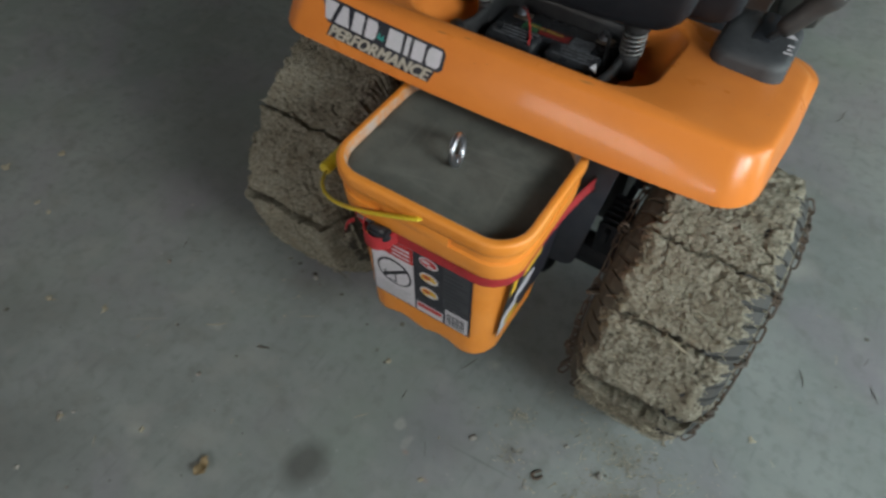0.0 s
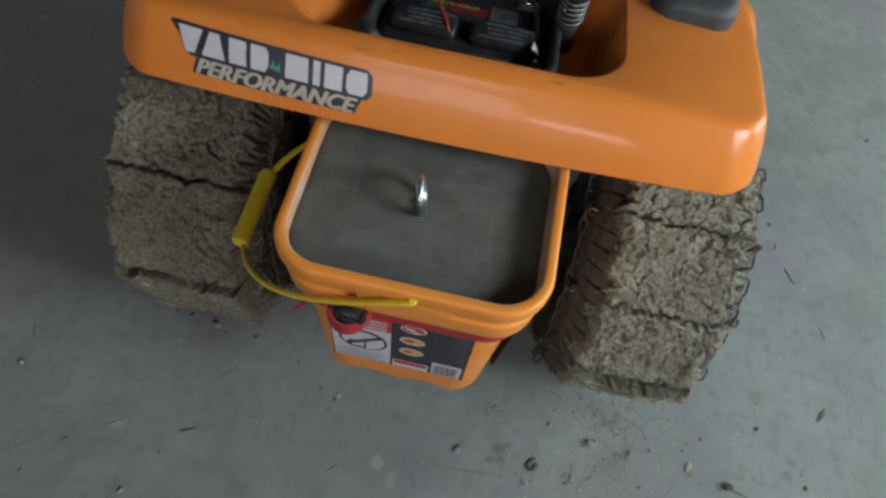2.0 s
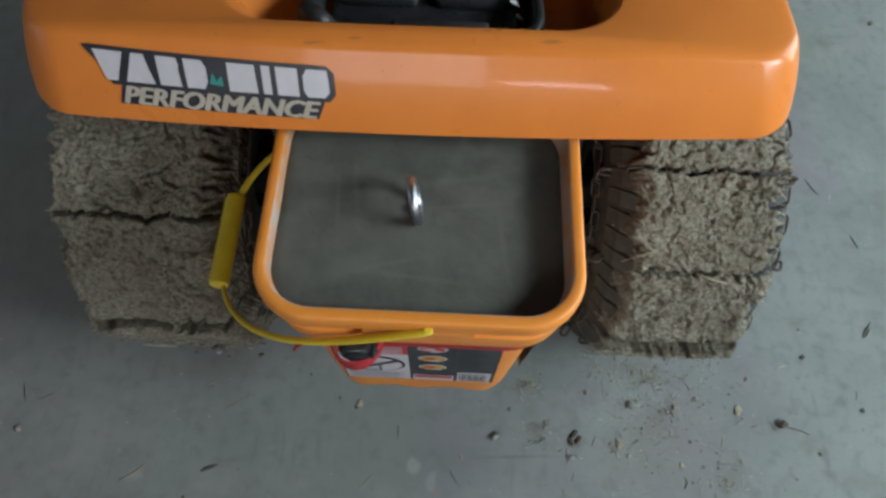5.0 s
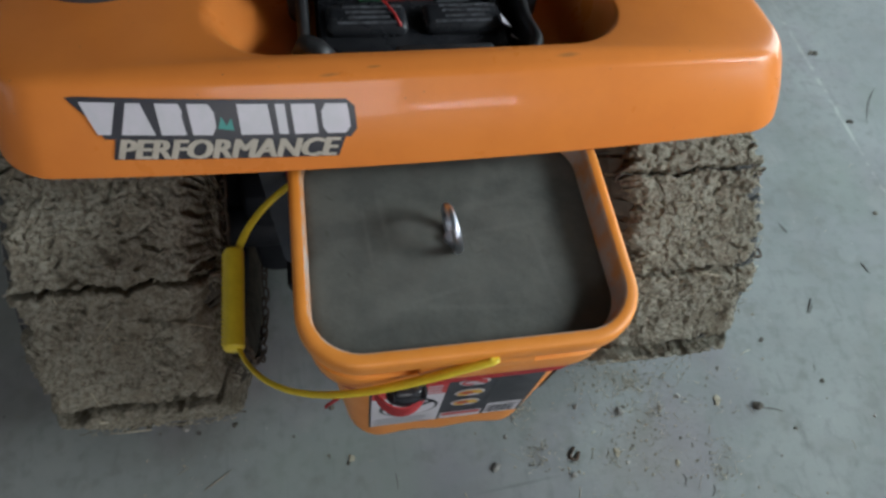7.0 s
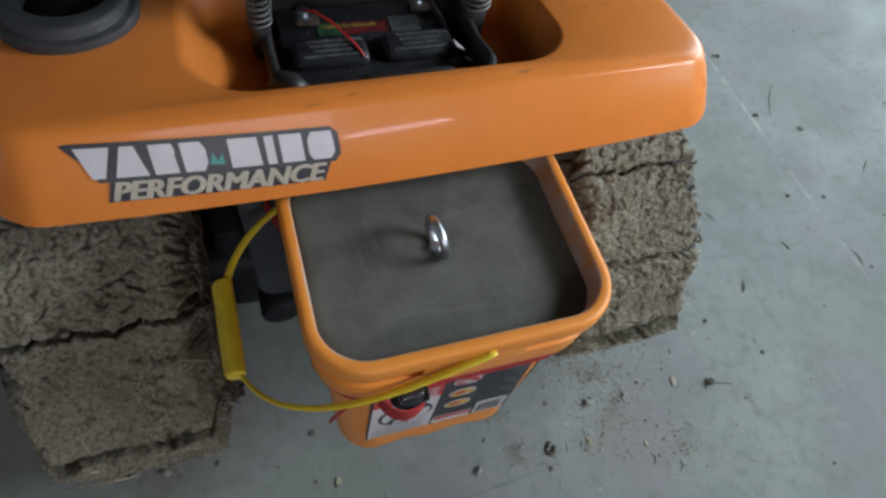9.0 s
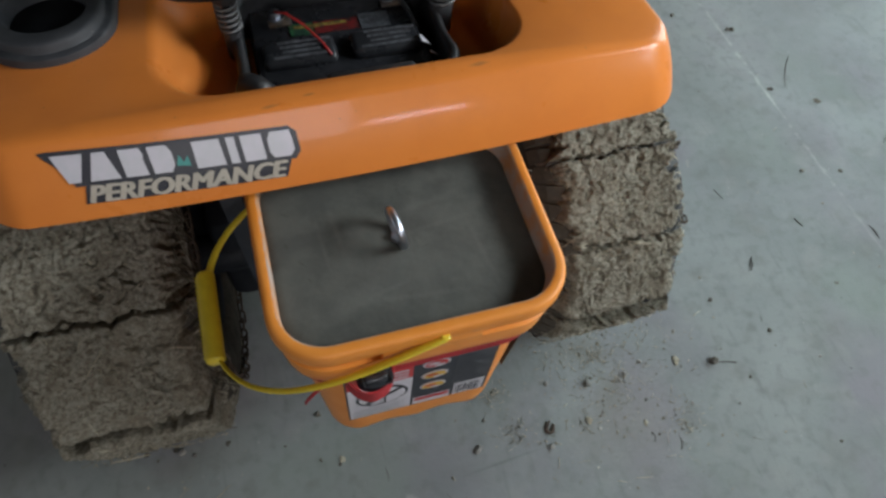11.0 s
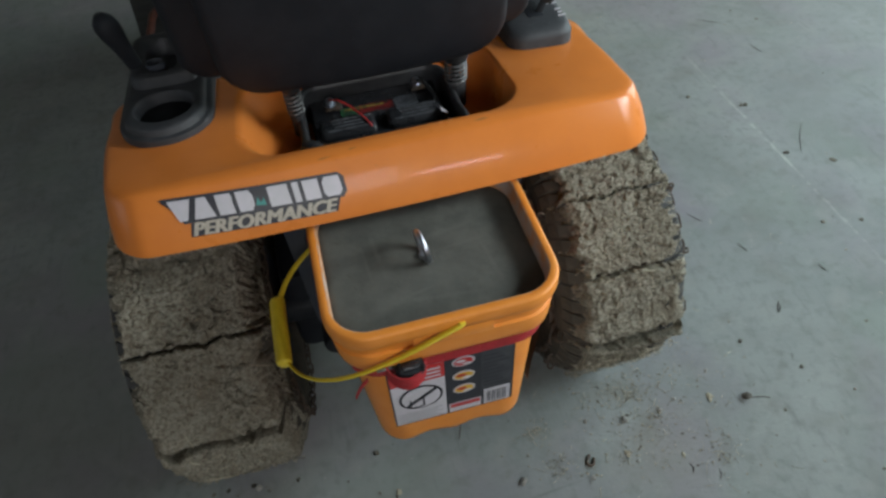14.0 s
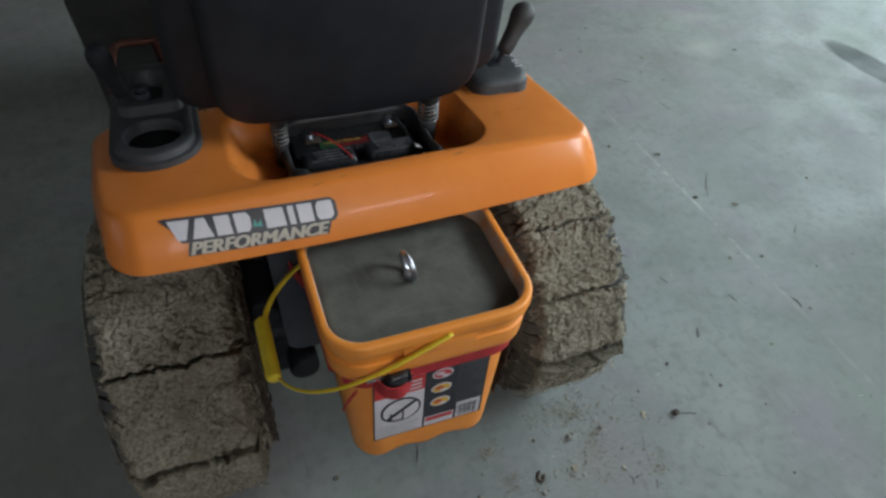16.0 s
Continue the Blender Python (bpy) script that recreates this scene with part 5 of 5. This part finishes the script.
concrete()
for x, y, rx, ry, turn in ((-0.105, 0.058, 0.006, 0.0016, -35), (-0.109, 0.022, 0.0022, 0.005, 10), (-0.098, 0.001, 0.005, 0.0015, -50), (-0.094, -0.018, 0.004, 0.0013, -60), (0.013, 0.004, 0.0012, 0.011, 8),
                           (0.022, -0.004, 0.008, 0.0010, 20), (-0.004, 0.001, 0.011, 0.010, 0), (0.02, 0.02, 0.006, 0.0012, 60)):
    stain(M_CONC, x, y, rx, ry, turn, (0.055, 0.055, 0.046), 0.7, 0.7, 0.4)
for x, y, rx, ry, turn, k in ((-0.02, -0.02, 0.085, 0.050, 10, 0.35), (0.03, 0.045, 0.060, 0.006, 12, 0.5), (0.05, 0.02, 0.050, 0.004, 8, 0.5), (-0.06, 0.03, 0.004, 0.045, 6, 0.45), (-0.075, 0.01, 0.003, 0.05, 4, 0.4), (0.0, -0.055, 0.07, 0.004, -4, 0.45), (0.075, -0.01, 0.004, 0.05, 8, 0.4), (-0.03, -0.045, 0.05, 0.003, 16, 0.4)):
    stain(M_CONC, x, y, rx, ry, turn, (0.124, 0.125, 0.112), k, 1.0, 0.7)
stain(M_CONC, -0.06, -0.05, 0.05, 0.012, 30, (0.120, 0.121, 0.108), 0.5, 1.0, 0.8)
stain(M_CONC, 0.05, 0.03, 0.04, 0.02, -20, (0.120, 0.121, 0.108), 0.5, 1.0, 0.8)


def strap():
    st = empty("ratchet_strap", "red webbing tie-down strap wound round the bucket with a black buckle", "strap")
    def band(name, pts, width, thick, label=""):
        """A flat upright band along points."""
        P = [Vector(p) for p in pts]
        v, f = [], []
        for i, p in enumerate(P):
            d = (P[min(i + 1, len(P) - 1)] - P[max(i - 1, 0)])
            d.z = 0
            d.normalize()
            s = Vector((d.y, -d.x, 0))
            for o, h in ((0, -0.5), (thick, -0.5), (thick, 0.5), (0, 0.5)):
                v.append(p + s * o + Vector((0, 0, width * h)))
        for i in range(len(P) - 1):
            for k in range(4):
                f.append((i * 4 + k, i * 4 + (k + 1) % 4, i * 4 + 4 + (k + 1) % 4, i * 4 + 4 + k))
        f += [(0, 1, 2, 3), tuple(len(v) - 4 + k for k in range(4))]
        return mesh_ob(name, v, f, M_RED, st, label, sharp=40)
    d = 0.013
    loop = rr(BX0 + d, BX1 - d, BY0 + d, BY1 - d, 0.046, 0.494, 8, 14)
    n = len(loop)
    # along the front, round the corner and back to the frame
    order = sorted([p for p in loop if p[1] < 0.0 and p[0] > -0.12], key=lambda p: math.atan2(p[1] - 0.02, p[0]))
    front = [(x, y, 0.492 + 0.0 * x) for x, y, _ in order]
    tail = [(0.1335, 0.03, 0.496), (0.137, 0.08, 0.493), (0.1415, 0.12, 0.490), (0.1455, 0.1445, 0.488)]
    band("band", front + tail, 0.023, 0.0018)
    left = [(BX0 + d + 0.03, BY0 + 0.024, 0.488), (BX0 + d - 0.004, BY0 + 0.06, 0.487), (BX0 + d - 0.004, 0.02, 0.489), (BX0 + d - 0.005, 0.10, 0.490), (-0.1455, 0.1445, 0.488)][::-1]
    band("band", left, 0.023, 0.0018)
    # curl of webbing at the buckle
    cx, cy = -0.056, BY0 + 0.006
    curl = [(cx + 0.024 * math.cos(a), cy + 0.010 - 0.028 * math.sin(a), 0.496 - 0.006 * math.sin(a)) for a in [math.pi * i / 16 for i in range(17)]][::-1]
    band("curl", curl, 0.025, 0.0018)
    end = [(-0.104, BY0 + 0.012, 0.480), (-0.112, BY0 + 0.010, 0.473), (-0.118, BY0 + 0.010, 0.463), (-0.122, BY0 + 0.011, 0.452), (-0.125, BY0 + 0.012, 0.443)]
    band("loose_end", end, 0.008, 0.0016)
    bx = cx + 0.006
    bm = cyl_bm(0.0185, 0.014, (0, 0, 0), "Z", 24, bevel=0.004)
    bmesh.ops.transform(bm, matrix=Matrix.Translation((bx - 0.002, cy - 0.005, 0.500)) @ Matrix.Diagonal((1.0, 0.62, 1.0, 1.0)), verts=bm.verts)
    buckle = part("buckle", bm, M_VINYL, st, "black metal cam buckle")
    part("roller", cyl_bm(0.0052, 0.022, (bx - 0.002, cy - 0.007, 0.5075), "X", 20, bevel=0.002), M_GLOSSP, buckle)
    part("lever", box_bm((0.014, 0.012, 0.004), (bx + 0.006, cy - 0.006, 0.5085), 0.0015, turn=Euler((0.3, 0.1, 0.2)).to_matrix()), M_VINYL, buckle)
    for x in (-0.0145, 0.0125):
        part("cheek", box_bm((0.003, 0.016, 0.010), (bx + x, cy - 0.006, 0.506), 0.0013), M_VINYL, buckle)
    part("hook", cyl_bm(0.0025, 0.024, (cx - 0.024, cy + 0.002, 0.502), "X", 10), M_ZINC, buckle)


strap()


# ---- things on the floor ----
def blob(name, r, at, mat, seed, squash=0.6, parent=None, label="", category=""):
    bm = bmesh.new()
    bmesh.ops.create_icosphere(bm, subdivisions=2, radius=r)
    for v in bm.verts:
        k = 1 + 0.75 * noise.noise(v.co / r * 1.0 + Vector((seed * 5.1, 0, 0))) + 0.4 * noise.noise(v.co / r * 2.6 + Vector((seed * 2.7, 4, 0)))
        v.co = Vector((v.co.x * k, v.co.y * k, v.co.z * k * squash))
    low = min(v.co.z for v in bm.verts)
    bmesh.ops.translate(bm, verts=bm.verts, vec=(at[0], at[1], -low * 0.9))
    ob = part(name, bm, mat, parent)
    return tagged(ob, label, category, "crumbs on the floor")


def litter():
    rnd = random.Random(11)
    # pale pebbles and crumbs
    for i, (x, y, r) in enumerate(((0.342, -0.036, 0.0062), (0.269, -0.018, 0.0036), (0.118, -0.097, 0.0062), (0.543, 0.018, 0.0030), (0.452, -0.022, 0.0036), (0.241, -0.125, 0.0040), (0.479, -0.121, 0.0030),
                                   (0.515, -0.118, 0.0028), (0.797, -0.099, 0.0026), (0.600, -0.141, 0.0022), (0.142, -0.052, 0.0028), (0.416, -0.036, 0.0040), (0.402, -0.046, 0.0030), (-0.40, -0.28, 0.003))):
        blob("pebble", r, (x, y), M_STONE, i, 0.7, label="small pale crumb of stone on the concrete floor", category="pebble")
    for i, (x, y, r) in enumerate(((0.729, -0.027, 0.006), (0.644, 0.060, 0.006), (0.644, -0.101, 0.005), (0.745, -0.249, 0.005), (0.333, -0.116, 0.003), (0.435, -0.091, 0.004), (0.509, -0.010, 0.004), (-0.28, 0.02, 0.006), (-0.13, 0.03, 0.007),
                                   (-0.36, 0.03, 0.007), (0.352, -0.028, 0.004))):
        blob("mud_crumb", r * 0.6, (x, y), M_BARK if i % 4 == 1 else M_GRIT, 20 + i, 0.5, label="small dark crumb of dirt on the concrete floor", category="mud crumb")
    spots = ((1.75, 1.25, 0.013), (1.35, 1.29, 0.012), (1.34, 1.13, 0.011), (1.29, 1.20, 0.007), (1.16, 0.48, 0.015), (1.06, 0.54, 0.010), (1.06, 0.75, 0.012), (0.94, 0.83, 0.008), (1.36, 0.81, 0.006),
             (1.25, 1.55, 0.010), (1.18, 1.48, 0.007), (1.07, 1.42, 0.010), (1.14, 1.39, 0.010), (-0.65, -0.12, 0.006), (-0.84, -0.39, 0.009), (-0.11, -0.06, 0.006))
    for i, (x, y, r) in enumerate(spots):
        blob("mud_crumb", r * 0.52, (x, y), M_GRIT if i % 5 else M_BARK, 40 + i, 0.2, label="flat dark crumb of dirt on the concrete floor", category="mud crumb")
    # dark seed head with its stalk
    seed_head = blob("seed_head", 0.0075, (0.589, -0.056), M_BARK, 3, 0.7, label="dark dry seed head with a thin stalk on the floor", category="seed head")
    mesh_ob("stalk", *tube([(0.592, -0.060, 0.004), (0.612, -0.063, 0.003), (0.632, -0.070, 0.0012)], 0.0009, 5), M_BARK, seed_head)
    # pale torn flakes
    for k, (x, y, r) in enumerate(((0.520, -0.037, 0.011), (0.320, -0.099, 0.007), (0.416, -0.129, 0.006), (-1.125, -0.028, 0.014), (-1.199, -0.135, 0.014), (-0.670, -0.277, 0.010), (-0.789, -0.324, 0.008), (-0.553, -0.481, 0.009), (-0.405, -0.417, 0.007), (0.079, -0.213, 0.007), (-1.036, -0.166, 0.007))):
        n = 9
        v = [(x, y, 0.004)] + [(x + r * rnd.uniform(0.35, 1.0) * math.cos(2 * math.pi * i / n), y + 1.3 * r * rnd.uniform(0.35, 1.0) * math.sin(2 * math.pi * i / n), rnd.uniform(0.0008, 0.004)) for i in range(n)]
        ob = mesh_ob("flake", v, [(0, i + 1, (i + 1) % n + 1) for i in range(n)], M_STRAW, smooth=False)
        ob.modifiers.new("thickness", "SOLIDIFY").thickness = 0.0008
        tagged(ob, "pale torn flake of dry chaff on the floor", "chaff", "flakes on the floor")
    for i, (x, y, ln, turn, mat) in enumerate(((0.48, 1.17, 0.07, 75, M_BARK), (1.25, 0.96, 0.05, 95, M_BARK),
                                               (1.21, 1.15, 0.06, 140, M_BARK), (-0.67, -0.28, 0.02, 120, M_STRAW), (-0.79, -0.33, 0.02, 40, M_LEAF), 
                                               (0.421, -0.164, 0.018, 95, M_BARK), (0.458, -0.187, 0.022, 60, M_BARK), (0.36, -0.21, 0.03, -12, M_STRAW))):
        c, d = math.cos(radians(turn)), math.sin(radians(turn))
        pts = [(x + c * ln * t + 0.003 * math.sin(5 * t + i) * d, y + d * ln * t, 0.0012 + 0.001 * t * (1 - t)) for t in (0, 0.25, 0.5, 0.75, 1)]
        tagged(mesh_ob("twig", *tube(pts, [0.0004, 0.0007, 0.0008, 0.0006, 0.0003], 5), mat), "thin dry twig lying on the concrete floor", "twig", "twigs on the floor")
    # bent staple, open to one side
    arc = [(0.0062 * math.cos(a), 0.0062 * math.sin(a)) for a in [radians(150 + 200 * i / 10) for i in range(11)]]
    arc = [(arc[0][0] + 0.004, arc[0][1] + 0.011)] + arc + [(arc[-1][0] + 0.001, arc[-1][1] + 0.010)]
    c, d = math.cos(radians(-22)), math.sin(radians(-22))
    pts = [(0.247 + c * x - d * y, -0.096 + d * x + c * y, 0.0028) for x, y in arc]
    tagged(mesh_ob("bent_clip", *tube(pts, 0.0026, 8), M_RUST), "rusty bent staple lying open on the floor", "metal clip")
    # dead leaf
    v, f = [], []
    for i in range(9):
        t = i / 8
        w = 0.012 * math.sin(math.pi * min(1, t * 0.95 + 0.05)) * (1 + 0.3 * math.sin(9 * t))
        for s in (-1, 0, 1):
            v.append((-0.26 + s * w + 0.004 * math.sin(5 * t), -0.424 + 0.036 * t, 0.003 + 0.008 * abs(s) + 0.004 * math.sin(7 * t)))
    for i in range(8):
        for k in range(2):
            f.append((i * 3 + k, i * 3 + k + 1, i * 3 + k + 4, i * 3 + k + 3))
    ob = mesh_ob("dead_leaf", v, f, M_LEAF)
    ob.modifiers.new("thickness", "SOLIDIFY").thickness = 0.0008
    tagged(ob, "curled dry brown leaf on the concrete floor", "leaf")
    # scattered grit, chaff and straw
    gv, gf = [], []
    patches = ((0.377, 0.012, 0.018, 8), (0.376, -0.067, 0.035, 6), (0.187, -0.087, 0.016, 5), (0.489, -0.147, 0.022, 5), (0.171, -0.014, 0.016, 6), (0.40, -0.03, 0.05, 8), (0.45, -0.10, 0.06, 8), (0.30, -0.06, 0.06, 6),
               (0.34, 0.02, 0.03, 8), (0.44, 0.02, 0.05, 7), (-0.35, -0.03, 0.06, 4), (0.245, -0.11, 0.012, 3), (0.55, -0.05, 0.12, 6), (0.412, 0.049, 0.02, 5), (0.28, 0.04, 0.03, 5))
    weighted = [p[:3] for p in patches for k in range(p[3])]
    for i in range(1500):
        if rnd.random() < 0.72:
            cx, cy, sp = rnd.choice(weighted)
            x, y = rnd.gauss(cx, sp), rnd.gauss(cy, sp)
        else:
            x, y = rnd.uniform(-1.2, 2.2), rnd.uniform(-0.8, 1.8)
        r = 0.0005 + 0.0020 * rnd.random() ** 4
        base = len(gv)
        h = r * rnd.uniform(0.5, 1.0)
        n = 5
        a0 = rnd.uniform(0, 6)
        for k in range(n):
            a = a0 + 2 * math.pi * k / n
            gv.append((x + r * math.cos(a) * rnd.uniform(0.6, 1.2), y + r * math.sin(a) * rnd.uniform(0.6, 1.2), 0.0))
        for k in range(n):
            p = gv[base + k]
            gv.append((x + (p[0] - x) * 0.6, y + (p[1] - y) * 0.6, h))
        for k in range(n):
            gf.append((base + k, base + (k + 1) % n, base + n + (k + 1) % n, base + n + k))
        gf.append(tuple(base + n + k for k in range(n)))
    tagged(mesh_ob("grit", gv, gf, M_CHAFF, smooth=False), "scattered crumbs of dry mud on the floor", "grit", kind="stuff")
    sv, sf = [], []
    for i in range(280):
        x, y = (rnd.choice(weighted)[:2] if i % 5 == 0 else (rnd.gauss(0.38, 0.10), rnd.gauss(-0.06, 0.08))) if i % 3 else (rnd.uniform(-1, 2), rnd.uniform(-0.7, 1.5))
        x, y = x + rnd.gauss(0, 0.008), y + rnd.gauss(0, 0.008)
        a, ln = rnd.uniform(0, 6.3), 0.004 + 0.018 * rnd.random() ** 2
        bend = rnd.uniform(-0.3, 0.3)
        pts = [(x + ln * t * math.cos(a + bend * t), y + ln * t * math.sin(a + bend * t), 0.0012) for t in (0, 0.5, 1)]
        tv, tf = tube(pts, rnd.uniform(0.0003, 0.0006), 4)
        sf += [tuple(k + len(sv) for k in face) for face in tf]
        sv += tv
    for cx, cy, n, sp in ((0.408, -0.040, 26, 0.009), (0.187, -0.087, 34, 0.014), (0.489, -0.147, 30, 0.014), (0.377, 0.012, 40, 0.018), (0.32, -0.10, 16, 0.008), (0.171, -0.014, 24, 0.014), (0.34, 0.03, 50, 0.03), (0.44, 0.02, 30, 0.03)):
        # small tufts of chaff
        for k in range(n):
            x, y, a, ln = rnd.gauss(cx, sp), rnd.gauss(cy, sp), rnd.uniform(0, 6.3), rnd.uniform(0.003, 0.012)
            pts = [(x + ln * t * math.cos(a), y + ln * t * math.sin(a), 0.0008 + rnd.uniform(0, 0.003)) for t in (0, 0.5, 1)]
            tv, tf = tube(pts, rnd.uniform(0.0003, 0.0006), 4)
            sf += [tuple(m + len(sv) for m in face) for face in tf]
            sv += tv
    tagged(mesh_ob("straw_litter", sv, sf, M_STRAW), "scattered bits of dry straw on the floor", "straw", kind="stuff")


litter()


def scattered_bits():
    """Single stalks, straws, crumbs and flakes that lie about on the slab."""
    rnd = random.Random(29)
    dark = ((0.027, 0.012, 0.041, 0.049, 1.0), (0.047, -0.151, 0.064, -0.177, 0.5), (0.590, 0.374, 0.605, 0.338, 1.1), (0.716, 0.418, 0.737, 0.383, 1.0), (0.695, 0.455, 0.703, 0.478, 0.9), (0.408, 0.103, 0.423, 0.073, 0.7),
            (0.760, 0.099, 0.775, 0.119, 1.0), (0.724, 0.007, 0.721, -0.010, 0.7), (-0.635, -0.071, -0.608, -0.057, 0.6), (-0.664, -0.045, -0.652, -0.075, 0.6), (1.175, 0.633, 1.102, 0.527, 0.8), (0.917, 0.192, 0.925, 0.167, 1.1),
            (1.070, 0.137, 1.072, 0.099, 1.2), (0.779, 0.130, 0.757, 0.100, 1.0), (0.778, 0.300, 0.788, 0.270, 0.9), (1.244, 0.327, 1.280, 0.360, 0.9), (-0.040, -0.084, -0.039, -0.109, 0.6), (-0.345, -0.171, -0.321, -0.160, 2.4))
    pale = ((-0.470, -0.190, -0.434, -0.164, 1.2), (-0.325, -0.073, -0.284, -0.046, 0.9), (-0.468, -0.470, -0.454, -0.488, 0.8), (-0.282, -0.309, -0.275, -0.321, 0.8), (-0.092, -0.186, -0.072, -0.163, 0.9), (0.503, 0.109, 0.524, 0.089, 0.9),
            (0.644, 0.449, 0.647, 0.423, 0.8), (-0.562, -0.252, -0.562, -0.284, 0.5), (-0.608, -0.267, -0.545, -0.223, 0.4), (0.063, -0.127, 0.066, -0.135, 1.2), (0.594, 0.287, 0.599, 0.275, 0.8))
    for bits, mat, name, label, group in ((dark, M_BARK, "twig", "thin dry twig lying on the concrete floor", "twigs on the floor"), (pale, M_STRAW, "straw_stalk", "pale bit of dry straw lying on the concrete floor", "straws on the floor")):
        for x0, y0, x1, y1, k in bits:
            bend = rnd.uniform(-0.10, 0.10)
            pts = [(x0 + (x1 - x0) * t - (y1 - y0) * bend * t * (1 - t) * 4, y0 + (y1 - y0) * t + (x1 - x0) * bend * t * (1 - t) * 4, 0.0012 + 0.0016 * t * (1 - t)) for t in [i / 6 for i in range(7)]]
            tagged(mesh_ob(name, *tube(pts, [k * 0.001 * w for w in (0.35, 0.7, 0.9, 1.0, 0.85, 0.6, 0.3)], 5), mat), label, "twig" if mat is M_BARK else "straw", group)
    stones = ((-0.517, -0.223, 0.0032), (-0.562, -0.284, 0.0030), (-0.398, -0.277, 0.0034), (-0.321, -0.317, 0.0022), (-0.221, -0.353, 0.0022), (-0.536, -0.585, 0.0040), (-0.434, -0.560, 0.0030), (-0.557, -0.477, 0.0044), (-0.548, -0.488, 0.0036),
              (-0.538, -0.462, 0.0030), (-0.650, -0.119, 0.0050), (-0.352, 0.024, 0.0052), (-0.334, 0.014, 0.0030), (0.201, -0.078, 0.0030), (0.334, -0.118, 0.0026), (-0.274, -0.406, 0.0032))
    for i, (x, y, r) in enumerate(stones):
        blob("pebble", r, (x, y), M_STONE, 70 + i, 0.7, label="small pale crumb of stone on the concrete floor", category="pebble")
    crumbs = ((-0.365, -0.210, 0.005), (-0.434, 0.034, 0.007), (-0.407, 0.034, 0.008), (-0.139, -0.046, 0.005), (-0.191, -0.009, 0.004), (0.609, 0.304, 0.004), (0.689, 0.521, 0.008), (0.357, -0.081, 0.004), (0.416, 0.048, 0.004), (1.070, 0.747, 0.013),
              (1.064, 0.538, 0.010), (1.005, 0.300, 0.009), (1.092, 0.280, 0.009), (1.091, 0.091, 0.008), (0.939, 0.828, 0.010), (1.215, 0.205, 0.006), (0.918, 0.031, 0.007), (1.461, 0.518, 0.007))
    for i, (x, y, r) in enumerate(crumbs):
        blob("mud_crumb", r * 0.5, (x, y), M_GRIT if i % 5 else M_BARK, 90 + i, 0.35, label="flat dark crumb of dirt on the concrete floor", category="mud crumb")
    for x, y, r in ((-0.106, -0.054, 0.008), (0.553, 0.179, 0.009), (-0.988, -0.171, 0.008)):
        n = 9
        v = [(x, y, 0.004)] + [(x + r * rnd.uniform(0.35, 1.0) * math.cos(2 * math.pi * i / n), y + r * rnd.uniform(0.35, 1.0) * math.sin(2 * math.pi * i / n), rnd.uniform(0.0008, 0.004)) for i in range(n)]
        ob = mesh_ob("flake", v, [(0, i + 1, (i + 1) % n + 1) for i in range(n)], M_STRAW, smooth=False)
        ob.modifiers.new("thickness", "SOLIDIFY").thickness = 0.0008
        tagged(ob, "pale torn flake of dry chaff on the floor", "chaff", "flakes on the floor")


scattered_bits()
